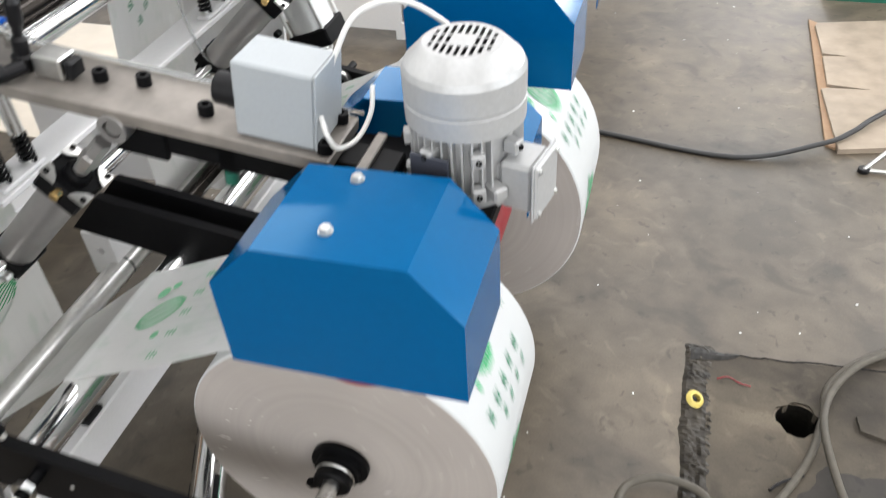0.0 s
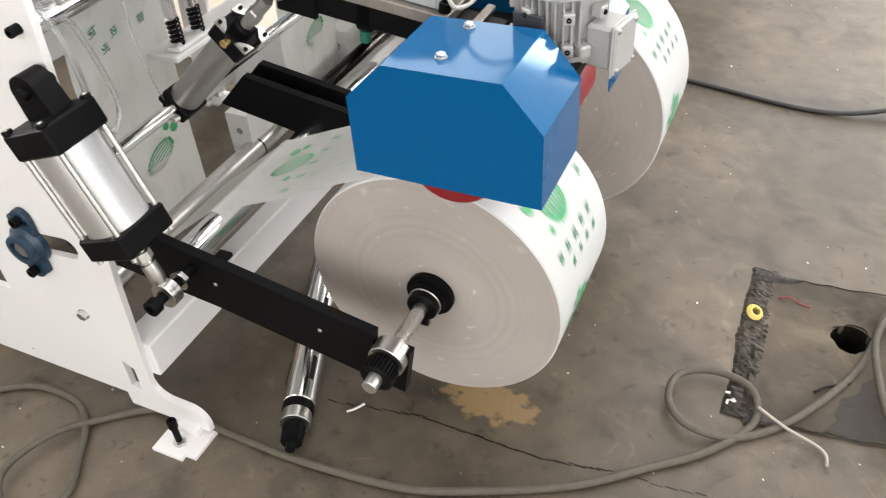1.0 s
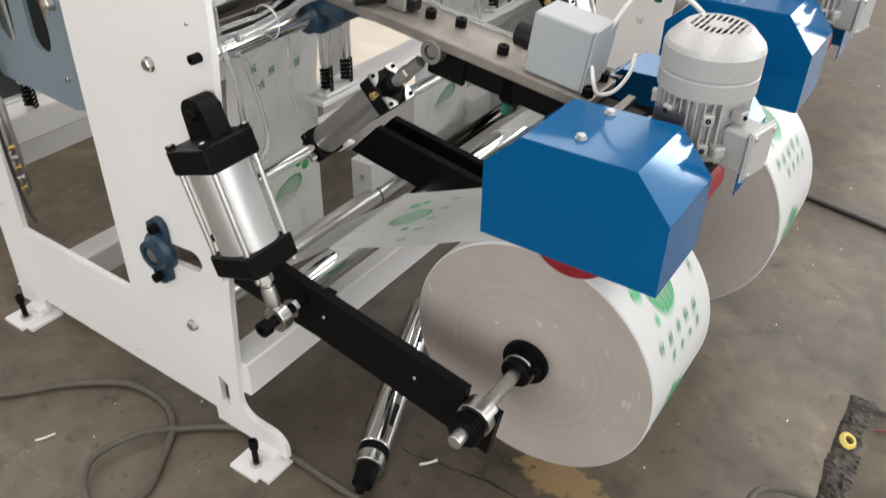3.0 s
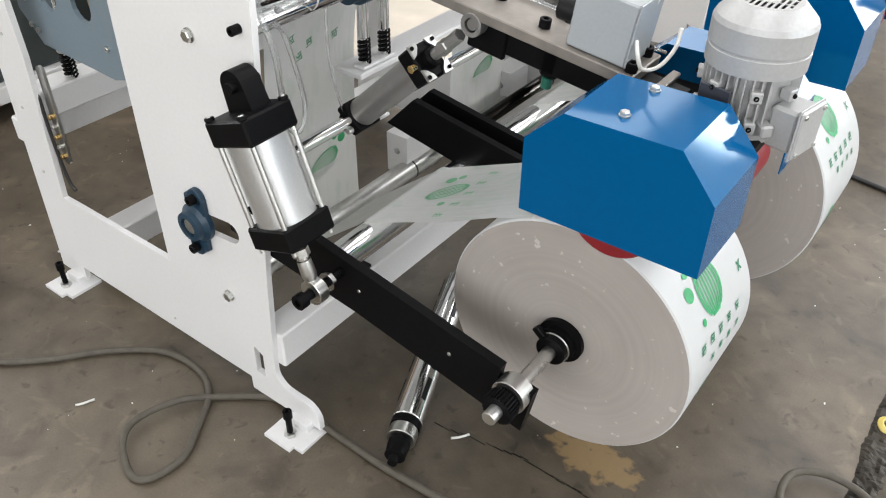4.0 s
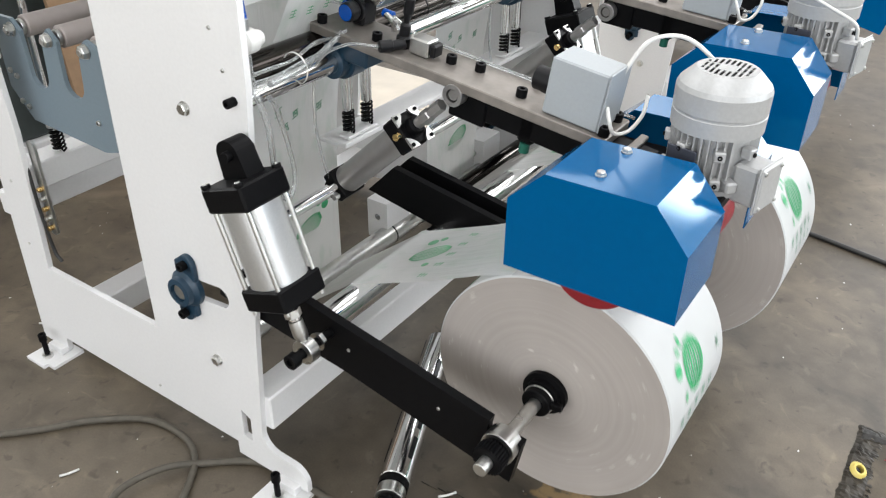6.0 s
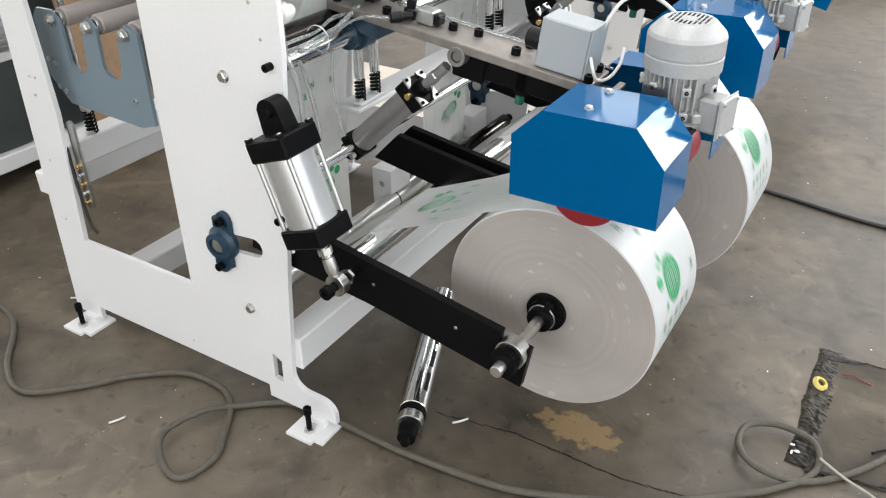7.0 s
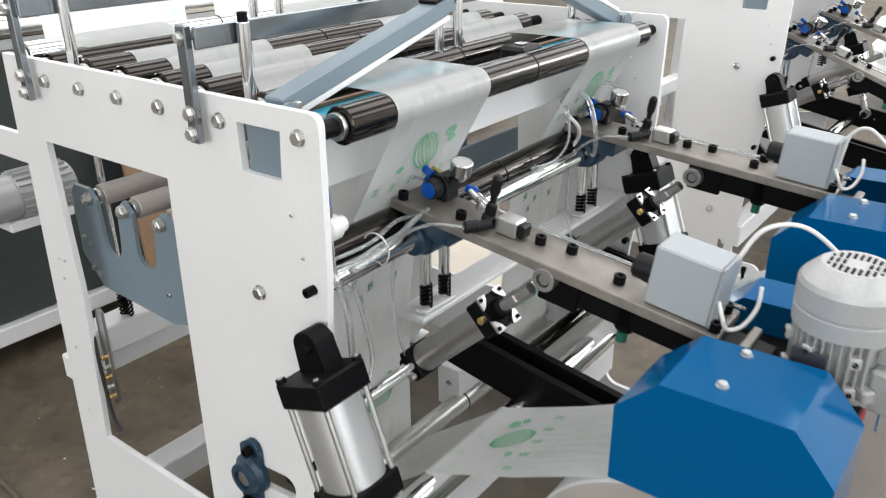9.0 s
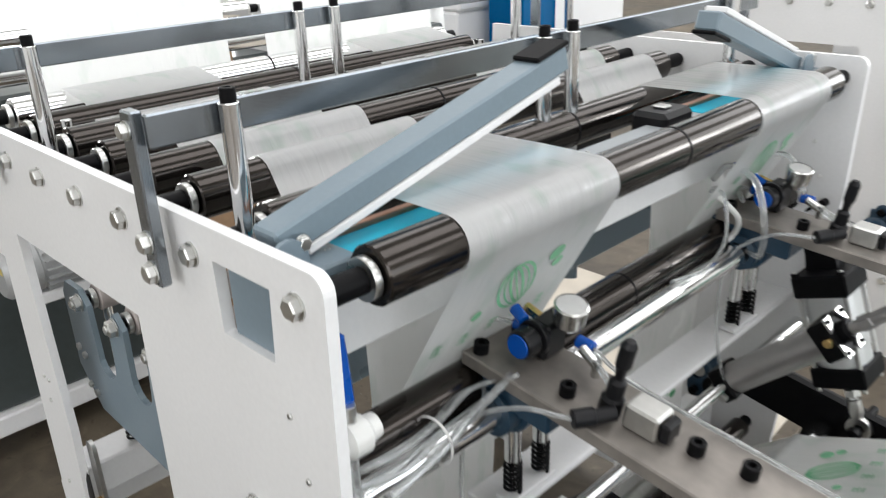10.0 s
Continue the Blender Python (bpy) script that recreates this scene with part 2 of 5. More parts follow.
def concrete(name, light, dark, stain_at=None, rough=(0.32, 0.66), relief=0.1):
    m = bpy.data.materials.new(name)
    m.use_nodes = True
    nt = m.node_tree
    n, l = nt.nodes, nt.links
    p = n["Principled BSDF"]
    p.inputs["Specular IOR Level"].default_value = 0.5
    tc = n.new("ShaderNodeTexCoord")

    def noise_node(scale, detail, dist=0.0):
        t = n.new("ShaderNodeTexNoise")
        t.inputs["Scale"].default_value, t.inputs["Detail"].default_value, t.inputs["Distortion"].default_value = scale, detail, dist
        l.new(tc.outputs["Object"], t.inputs["Vector"])
        return t

    a, b, c = noise_node(0.9, 8, 0.4), noise_node(12, 10), noise_node(190, 4)
    r = n.new("ShaderNodeValToRGB")
    r.color_ramp.elements[0].position, r.color_ramp.elements[1].position = 0.36, 0.64
    r.color_ramp.elements[0].color, r.color_ramp.elements[1].color = (*dark, 1), (*light, 1)
    s = n.new("ShaderNodeMath")
    s.operation = "MULTIPLY_ADD"
    s.inputs[1].default_value = 0.27
    l.new(b.outputs["Fac"], s.inputs[0])
    s2 = n.new("ShaderNodeMath")
    s2.operation = "MULTIPLY"
    s2.inputs[1].default_value = 0.73
    l.new(a.outputs["Fac"], s2.inputs[0])
    l.new(s2.outputs[0], s.inputs[2])
    l.new(s.outputs[0], r.inputs["Fac"])
    sp = n.new("ShaderNodeMapRange")
    sp.inputs["From Min"].default_value, sp.inputs["From Max"].default_value = 0.35, 0.65
    sp.inputs["To Min"].default_value, sp.inputs["To Max"].default_value = 0.94, 1.06
    l.new(c.outputs["Fac"], sp.inputs["Value"])
    v = n.new("ShaderNodeVectorMath")
    v.operation = "SCALE"
    l.new(r.outputs[0], v.inputs[0])
    l.new(sp.outputs[0], v.inputs["Scale"])
    streak = noise_node(1.9, 9, 1.3)
    k1 = n.new("ShaderNodeMapRange")
    k1.inputs["From Min"].default_value, k1.inputs["From Max"].default_value = 0.58, 0.7
    k1.inputs["To Min"].default_value, k1.inputs["To Max"].default_value = 1.0, 1.52
    l.new(streak.outputs["Fac"], k1.inputs["Value"])
    dark_blot = noise_node(2.4, 10, 0.6)
    k2 = n.new("ShaderNodeMapRange")
    k2.inputs["From Min"].default_value, k2.inputs["From Max"].default_value = 0.54, 0.68
    k2.inputs["To Min"].default_value, k2.inputs["To Max"].default_value = 1.0, 0.56
    l.new(dark_blot.outputs["Fac"], k2.inputs["Value"])
    kk = n.new("ShaderNodeMath")
    kk.operation = "MULTIPLY"
    l.new(k1.outputs[0], kk.inputs[0])
    l.new(k2.outputs[0], kk.inputs[1])
    v2 = n.new("ShaderNodeVectorMath")
    v2.operation = "SCALE"
    l.new(v.outputs[0], v2.inputs[0])
    l.new(kk.outputs[0], v2.inputs["Scale"])
    out = v2.outputs[0]
    for scale, dist, lo, hi, gain in ((7.0, 2.2, 0.60, 0.68, 1.28), (26.0, 0.6, 0.62, 0.70, 0.62), (5.0, 1.0, 0.56, 0.66, 0.72)):
        q = noise_node(scale, 9, dist)
        kq = n.new("ShaderNodeMapRange")
        kq.inputs["From Min"].default_value, kq.inputs["From Max"].default_value = lo, hi
        kq.inputs["To Min"].default_value, kq.inputs["To Max"].default_value = 1.0, gain
        l.new(q.outputs["Fac"], kq.inputs["Value"])
        vq = n.new("ShaderNodeVectorMath")
        vq.operation = "SCALE"
        l.new(out, vq.inputs[0])
        l.new(kq.outputs[0], vq.inputs["Scale"])
        out = vq.outputs[0]
    if stain_at:
        d = n.new("ShaderNodeMapping")
        d.inputs["Location"].default_value = [-q * k for q, k in zip(stain_at, (4.2, 9.0, 0))]
        d.inputs["Scale"].default_value = (4.2, 9.0, 0)
        l.new(tc.outputs["Object"], d.inputs["Vector"])
        g = n.new("ShaderNodeTexGradient")
        g.gradient_type = "SPHERICAL"
        l.new(d.outputs[0], g.inputs["Vector"])
        e = noise_node(30, 8)
        f = n.new("ShaderNodeMath")
        f.operation = "MULTIPLY"
        l.new(g.outputs["Fac"], f.inputs[0])
        l.new(e.outputs["Fac"], f.inputs[1])
        k = n.new("ShaderNodeMapRange")
        k.inputs["From Min"].default_value, k.inputs["From Max"].default_value = 0.24, 0.3
        k.inputs["To Max"].default_value = 0.38
        l.new(f.outputs[0], k.inputs["Value"])
        mx = n.new("ShaderNodeMix")
        mx.data_type = "RGBA"
        l.new(k.outputs[0], mx.inputs["Factor"])
        l.new(out, mx.inputs["A"])
        mx.inputs["B"].default_value = (0.42, 0.27, 0.11, 1)
        out = mx.outputs["Result"]
    l.new(out, p.inputs["Base Color"])
    rr = n.new("ShaderNodeMapRange")
    rr.inputs["To Min"].default_value, rr.inputs["To Max"].default_value = rough
    l.new(a.outputs["Fac"], rr.inputs["Value"])
    l.new(rr.outputs[0], p.inputs["Roughness"])
    bp = n.new("ShaderNodeBump")
    bp.inputs["Strength"].default_value, bp.inputs["Distance"].default_value = relief, 0.004
    l.new(b.outputs["Fac"], bp.inputs["Height"])
    l.new(bp.outputs[0], p.inputs["Normal"])
    return m


FLOOR = concrete("worn_concrete", (0.146, 0.118, 0.084), (0.052, 0.042, 0.030), (0.627, 0.328, 0))
STAIN = concrete("damp_dark_concrete", (0.034, 0.029, 0.022), (0.012, 0.010, 0.008), rough=(0.6, 0.85), relief=0.6)
PATCH = concrete("rough_patch_concrete", (0.100, 0.083, 0.060), (0.024, 0.020, 0.015), rough=(0.78, 0.95), relief=0.6)


# ---- mesh helpers ----
from mathutils import geometry


def part(name, bm, material, parent=None, label=""):
    """Links a bmesh as one mesh object, under a thing or a part."""
    me = bpy.data.meshes.new(name)
    bm.to_mesh(me)
    bm.free()
    me.materials.append(material)
    ob = new(name, me)
    if parent:
        ob.parent = parent
    if label:
        ob["label"] = label
    return ob


def thing(name, at, label, category, group="", kind=""):
    ob = new(name)
    ob.empty_display_size = 0.05
    ob.matrix_basis = pose(*at)
    return tagged(ob, label, category, group, kind)


def B():
    return bmesh.new()


def box(bm, lo, hi, bev=0.0015, m=None):
    lo, hi = Vector(lo), Vector(hi)
    t = Matrix.Translation((lo + hi) / 2) @ Matrix.Diagonal((*(hi - lo), 1))
    r = bmesh.ops.create_cube(bm, size=1, matrix=t)
    vs = r["verts"]
    if bev:
        es = list({e for v in vs for e in v.link_edges})
        q = bmesh.ops.bevel(bm, geom=es, offset=min(bev, min(hi - lo) * 0.4), segments=1, affect="EDGES", profile=0.5)
        vs = list({v for f in q["faces"] for v in f.verts} | {v for v in vs if v.is_valid})
    if m:
        bmesh.ops.transform(bm, matrix=m, verts=vs)
    return bm


def frame_of(p0, p1):
    """A turn whose z axis runs from p0 to p1."""
    return (Vector(p1) - Vector(p0)).to_track_quat("Z", "Y").to_matrix().to_4x4()


def lathe(bm, p0, p1, profile, seg=28):
    """Turned body round the line p0-p1; profile rows of (radius, metres along). Edges where the profile bends stay crisp."""
    m = Matrix.Translation(p0) @ frame_of(p0, p1)
    ring = [(math.cos(2 * math.pi * k / seg), math.sin(2 * math.pi * k / seg)) for k in range(seg)]
    rows = []
    for k, (r, z) in enumerate(profile):
        if k and k == len(profile) - 1 and (r, z) == tuple(profile[0]):
            rows.append(rows[0])
        elif r <= 1e-6:
            rows.append([bm.verts.new(m @ Vector((0, 0, z)))])
        else:
            rows.append([bm.verts.new(m @ Vector((c * r, s * r, z))) for c, s in ring])
    for a, b in zip(rows, rows[1:]):
        for k in range(seg):
            q = (k + 1) % seg
            vs = [a[0], b[q], b[k]] if len(a) == 1 else ([a[k], a[q], b[0]] if len(b) == 1 else [a[k], a[q], b[q], b[k]])
            if len(a) > 1 or len(b) > 1:
                bm.faces.new(vs).smooth = seg > 8
    ways = [Vector((r1 - r0, z1 - z0)) for (r0, z0), (r1, z1) in zip(profile, profile[1:])]
    for k, row in enumerate(rows):
        if len(row) == 1:
            continue
        w0, w1 = ways[max(k - 1, 0)], ways[min(k, len(ways) - 1)]
        if w0.length > 1e-9 and w1.length > 1e-9 and w0.angle(w1) > radians(20):
            for i in range(seg):
                e = bm.edges.get((row[i], row[(i + 1) % seg]))
                if e:
                    e.smooth = False
    return bm


def rod(bm, p0, p1, r, seg=20, r1=None, bev=0.0):
    n = (Vector(p1) - Vector(p0)).length
    r1 = r if r1 is None else r1
    b = min(bev or r * 0.08, n * 0.3)
    return lathe(bm, p0, p1, [(0, 0), (r - b, 0), (r, b), (r1, n - b), (r1 - b, n), (0, n)], seg)


def ringbody(bm, p0, p1, r_out, r_in, seg=24):
    n = (Vector(p1) - Vector(p0)).length
    return lathe(bm, p0, p1, [(r_in, n), (r_in, 0), (r_out - 0.001, 0), (r_out, 0.001), (r_out, n - 0.001), (r_out - 0.001, n), (r_in, n)], seg)


def tube(bm, pts, r, seg=10, steps=8):
    """A round cable along a smooth curve through pts."""
    pts = [Vector(p) for p in pts]
    path = []
    ext = [2 * pts[0] - pts[1], *pts, 2 * pts[-1] - pts[-2]]
    for a, b, c, d in zip(ext, ext[1:], ext[2:], ext[3:]):
        for k in range(steps):
            u = k / steps
            path.append(0.5 * (2 * b + (c - a) * u + (2 * a - 5 * b + 4 * c - d) * u * u + (3 * b - a - 3 * c + d) * u ** 3))
    path.append(pts[-1])
    up, rows = Vector((0.13, 0.21, 0.97)).normalized(), []
    for k, p in enumerate(path):
        t = (path[min(k + 1, len(path) - 1)] - path[max(k - 1, 0)]).normalized()
        s = t.cross(up)
        s = s.normalized() if s.length > 1e-4 else Vector((1, 0, 0))
        up = s.cross(t).normalized()
        rows.append([bm.verts.new(p + r * (math.cos(2 * math.pi * q / seg) * s + math.sin(2 * math.pi * q / seg) * up)) for q in range(seg)])
    for a, b in zip(rows, rows[1:]):
        for q in range(seg):
            f = bm.faces.new((a[q], a[(q + 1) % seg], b[(q + 1) % seg], b[q]))
            f.smooth = True
    bm.faces.new(rows[0])
    bm.faces.new(rows[-1][::-1])
    bmesh.ops.recalc_face_normals(bm, faces=bm.faces)
    return bm


def prism(bm, loops, lo, hi, axis="y"):
    """A flat plate with holes: the first loop is the outline, the others holes, as (u, v) rows; drawn out from lo to hi along the axis."""
    put = {"y": lambda u, v, w: (u, w, v), "x": lambda u, v, w: (w, u, v), "z": lambda u, v, w: (u, v, w)}[axis]
    flat = [p for lp in loops for p in lp]
    tris = geometry.tessellate_polygon([[Vector((u, v, 0)) for u, v in lp] for lp in loops])
    a = [bm.verts.new(put(u, v, lo)) for u, v in flat]
    b = [bm.verts.new(put(u, v, hi)) for u, v in flat]
    fs = []
    for t in tris:
        fs.append(bm.faces.new([a[k] for k in t]))
        fs.append(bm.faces.new([b[k] for k in t[::-1]]))
    k0 = 0
    for lp in loops:
        n = len(lp)
        for k in range(n):
            i, j = k0 + k, k0 + (k + 1) % n
            fs.append(bm.faces.new((a[i], a[j], b[j], b[i])))
        k0 += n
    bmesh.ops.recalc_face_normals(bm, faces=fs)
    return bm


def arc(cx, cy, r, a0, a1, n=8):
    return [(cx + r * math.cos(radians(a0 + (a1 - a0) * k / n)), cy + r * math.sin(radians(a0 + (a1 - a0) * k / n))) for k in range(n + 1)]


def hexbolt(bm, at, way, r=0.010, h=0.008, washer=True):
    """A hexagon head with its washer, standing on a surface."""
    at, way = Vector(at), Vector(way).normalized()
    if washer:
        lathe(bm, at, at + way, [(r * 1.15, 0), (r * 1.15, 0.002), (0, 0.002)], 16)
    lathe(bm, at, at + way, [(r, 0.002), (r, h), (r * 0.8, h + 0.0015), (0, h + 0.0015)], 6)
    return bm


def capscrew(bm, at, way, r=0.009, h=0.014):
    at, way = Vector(at), Vector(way).normalized()
    lathe(bm, at, at + way, [(r, 0), (r, h - 0.001), (r - 0.001, h), (r * 0.5, h), (r * 0.5, h - 0.006), (0, h - 0.006)], 14)
    return bm


def sheet(bm, path, y0, y1, sag=0.0):
    """A thin film drawn along (x, z) rows between two y edges."""
    n = 6
    rows = [[bm.verts.new((x, y0 + (y1 - y0) * k / n, z - sag * math.sin(math.pi * k / n))) for k in range(n + 1)] for x, z in path]
    for a, b in zip(rows, rows[1:]):
        for k in range(n):
            f = bm.faces.new((a[k], a[k + 1], b[k + 1], b[k]))
            f.smooth = True
    return bm


# ---- the hall ----
HOLE = (1.362, 0.825)
bm = B()
prism(bm, [[(-14, -7), (8, -7), (8, 16), (-14, 16)], arc(*HOLE, 0.047, 0, 345, 23)], -0.25, 0.0, "z")
tagged(part("floor", bm, FLOOR), "worn grey concrete hall floor with stains", "floor", kind="structure")
bm = B()
lathe(bm, (*HOLE, -0.24), (*HOLE, 0), [(0.0, 0.0), (0.0455, 0.0), (0.0455, 0.242)], 20)
tagged(part("floor_pit", bm, TRENCH), "dark pit under the hole in the floor", "pit", kind="structure")
# the opening in wall_west is invented too, to go with the added fill lamp
for nm, lo, hi, ax, (a0, a1), (b0, b1, c0, c1) in (("wall_south", -7.2, -7.0, "y", (-14.2, 8.2), (-1.5, 7.5, 1.0, 5.0)), ("wall_north", 16.0, 16.2, "y", (-14.2, 8.2), (2.5, 7.9, 1.9, 5.7)),
                                             ("wall_west", -14.2, -14.0, "x", (-7, 16), (-2, 8, 1.0, 4.5)), ("wall_east", 8.0, 8.2, "x", (-7, 16), (-2.6, 6.6, 1.0, 4.2))):
    bm = B()
    holes = [[(b0, c0), (b1, c0), (b1, c1), (b0, c1)]]
    if nm == "wall_east":
        holes.append([(12.0, 2.7), (15.4, 2.7), (15.4, 5.5), (12.0, 5.5)])
    prism(bm, [[(a0, 0), (a1, 0), (a1, 6.2), (a0, 6.2)]] + holes, lo, hi, ax)
    tagged(part(nm, bm, WALL), "pale hall wall with a long window band", "wall", kind="structure")
bm = B()
prism(bm, [[(-14, -7), (8, -7), (8, 16), (-14, 16)]] + [[(-5.2 + 4.5 * k, -2), (-2.8 + 4.5 * k, -2), (-2.8 + 4.5 * k, 14), (-5.2 + 4.5 * k, 14)] for k in range(3)], 6.0, 6.2, "z")
tagged(part("ceiling", bm, WALL), "pale hall roof with long roof lights", "ceiling", kind="structure")

# rough concrete repair with a hole, and the trench beside it
bm = B()
prism(bm, [[(1.16, 0.987), (2.3, 1.07), (2.3, 0.625), (1.5, 0.528), (1.327, 0.506), (1.175, 0.498), (1.165, 0.7)], [(HOLE[0] + q * math.cos(a), HOLE[1] + q * math.sin(a)) for a, q in ((2 * math.pi * k / 24, 0.049 + 0.004 * math.sin(5.3 * k) + 0.002 * math.sin(2.1 * k)) for k in range(24))]], -0.02, 0.006, "z")
tagged(part("floor_patch", bm, PATCH), "rough dark concrete repair round a drain hole", "floor patch", kind="structure")
bm = B()
grid = []
for k in range(90):
    row = []
    for q in range(9):
        u, v = k / 89, q / 8 - 0.5
        x = 1.143 + 0.006 * u + v * (0.072 + 0.01 * noise.noise((u * 9, 3, 0)) + 0.008 * noise.noise((u * 40, 1, 0))) - 0.008 * noise.noise((u * 5, v, 7))
        z = 0.003 + 0.012 * abs(noise.noise((u * 30, v * 5, 1))) + 0.006 * abs(noise.noise((u * 70, v * 9, 4)))
        row.append(bm.verts.new((x, 1.013 - 0.525 * u, z * (1 - (2 * abs(v)) ** 6))))
    grid.append(row)
for a, b in zip(grid, grid[1:]):
    for q in range(8):
        bm.faces.new((a[q], a[q + 1], b[q + 1], b[q]))
tagged(part("trench_lining", bm, TORN), "crumpled dirty black plastic lining a shallow floor trench", "plastic sheet", kind="stuff")

bm = B()
lathe(bm, (1.135, 0.825, 0.012), (1.142, 0.82, 0.03), [(0.009, 0), (0.020, 0), (0.022, 0.005), (0.015, 0.013), (0.011, 0.013), (0.009, 0)], 20)
tagged(part("yellow_ring", bm, YELLOW), "small round yellow plastic ring lying on the trench", "ring")


# ---- machine parts ----
W = 1.311         # between the side plates
Y2 = 2.523        # from one unwinder to the next
LANE = 0.688       # from one film lane to the next
TH = 0.014        # side plate thickness


def plate_outline():
    out = arc(0.018, 1.262, 0.02, 90, 0, 5) + [(0.033, 1.006), (0.014, 0.809), (-0.034, 0.424), (-0.058, 0.137)]
    out += arc(-0.013, 0.135, 0.045, 180, 270, 6)[1:] + [(0.03, 0.088)] + arc(0.03, 0.043, 0.045, 90, 0, 6) + [(0.075, 0.020), (-0.152, 0.020), (-0.152, 0.060)]
    out += [(-0.846, 0.066), (-0.85, 0.022), (-0.966, 0.022), (-0.942, 0.51), (-0.918, 1.033), (-1.38, 1.033), (-1.38, 1.10), (-0.935, 1.10)]
    out += [(-0.925, 1.282)]
    hole = [(-0.813, 1.103), (-0.377, 1.103), (-0.384, 0.812), (-0.390, 0.308), (-0.83, 0.310), (-0.796, 0.713)]
    slot = [(-0.155, 1.244), (-0.05, 1.244), (-0.056, 1.16), (-0.152, 1.16)]
    cap = arc(-0.224, 0.494, 0.026, 90, 270, 8) + arc(-0.129, 0.502, 0.026, -90, 90, 8)
    tri = [(-0.122, 0.18), (-0.093, 0.163), (-0.096, 0.09), (-0.125, 0.095)]
    return [out, hole, slot, cap, tri]


def side_plate(name, y):
    """Painted side plate with its screws and levelling feet; the outside is the -y face."""
    ob = thing(name, (0, y, 0), "white-painted thick steel side plate of the unwinder, on levelling feet", "machine frame")
    part("plate", prism(B(), plate_outline(), 0, TH), WHITE, ob)
    for x, z in ((-0.006, 1.241), (-0.197, 1.24), (-0.366, 1.24), (-0.497, 1.24), (-0.628, 1.24), (-0.758, 1.24), (-0.141, 0.934), (-0.174, 0.308)):
        part("hex_bolt", hexbolt(B(), (x, 0, z), (0, -1, 0), 0.0125, 0.010), STEEL, ob)
    for x, z in ((-0.001, 0.980), (-0.024, 0.613)):
        part("cap_screw", capscrew(B(), (x, 0, z), (0, -1, 0), 0.009, 0.02), BLACK, ob)
    for x, z in ((-0.04, 1.105), (-0.02, 1.033), (-0.243, 0.55), (-0.885, 0.56), (-0.865, 0.757), (-0.89, 0.37), (-0.43, 0.1), (-0.868, 0.808), (-0.845, 0.808)):
        part("screw", capscrew(B(), (x, 0, z), (0, -1, 0), 0.004, 0.003), STEEL, ob)
    for x0 in (0.02, -0.888):
        bm = B()
        prism(bm, [[(x0 - 0.052, -0.080), (x0 + 0.03, -0.080), (x0 + 0.03, -0.066), (x0 + 0.058, -0.066), (x0 + 0.058, 0.03), (x0 - 0.052, 0.03)]], 0.0, 0.009, "z")
        foot = part("foot_pad", bm, WHITE, ob)
        bm = B()
        rod(bm, (x0, -0.045, 0.009), (x0, -0.045, 0.085), 0.0075, 12)
        capscrew(bm, (x0, -0.045, 0.068), (0, 0, 1), 0.011, 0.022)
        part("levelling_screw", bm, BLACK, foot)
        bm = B()
        lathe(bm, (x0, -0.045, 0.009), (x0, -0.045, 1), [(0.015, 0), (0.015, 0.011), (0, 0.011)], 6)
        part("lock_nut", bm, STEEL, foot)
        bm = B()
        box(bm, (x0 - 0.03, -0.02, 0.009), (x0 + 0.03, 0.014, 0.03))
        part("foot_lug", bm, WHITE, foot)
    # flange bearing over its slot
    bm = B()
    lathe(bm, (-0.226, 0, 0.494), (-0.226, -1, 0.494), [(0.046, 0), (0.046, 0.012), (0.036, 0.022), (0.034, 0.034), (0.022, 0.036), (0.022, 0.024), (0, 0.024)], 28)
    for s in (-1, 1):
        x, z = -0.226 + s * 0.012, 0.494 + s * 0.068
        rod(bm, (x, 0, z), (x, -0.014, z), 0.022, 16)
        box(bm, (-0.226 - 0.03 + s * 0.006, -0.014, 0.494 + (0.0 if s > 0 else -0.07)), (-0.226 + 0.03 + s * 0.006, 0, 0.494 + (0.07 if s > 0 else 0.0)), 0.003)
    fb = part("flange_bearing", bm, CAST, ob, "dark blue cast two-bolt flange bearing")
    for s in (-1, 1):
        part("cap_screw", capscrew(B(), (-0.226 + s * 0.012, -0.014, 0.494 + s * 0.068), (0, -1, 0), 0.011, 0.016), BLACK, fb)
    bm = B()
    rod(bm, (-0.226, -0.022, 0.494), (-0.226, -0.03, 0.494), 0.019, 18)
    part("bearing_insert", bm, STEEL, fb)
    return ob


def cross_beams(y0):
    for nm, lo, hi in (("cross_beam", (-0.112, TH, 0.148), (-0.034, W, 0.245)), ("cross_beam", (-0.855, TH, 0.09), (-0.775, W, 0.173)),
                       ("cross_beam", (-0.914, TH, 0.53), (-0.834, W, 0.603)), ("cross_beam", (-1.01, TH, 0.42), (-0.93, W, 0.49))):
        tagged(part(nm, box(B(), (lo[0], lo[1] + y0, lo[2]), (hi[0], hi[1] + y0, hi[2]), 0.004), WHITE), "white-painted square cross beam between the side plates", "beam", "cross beams")


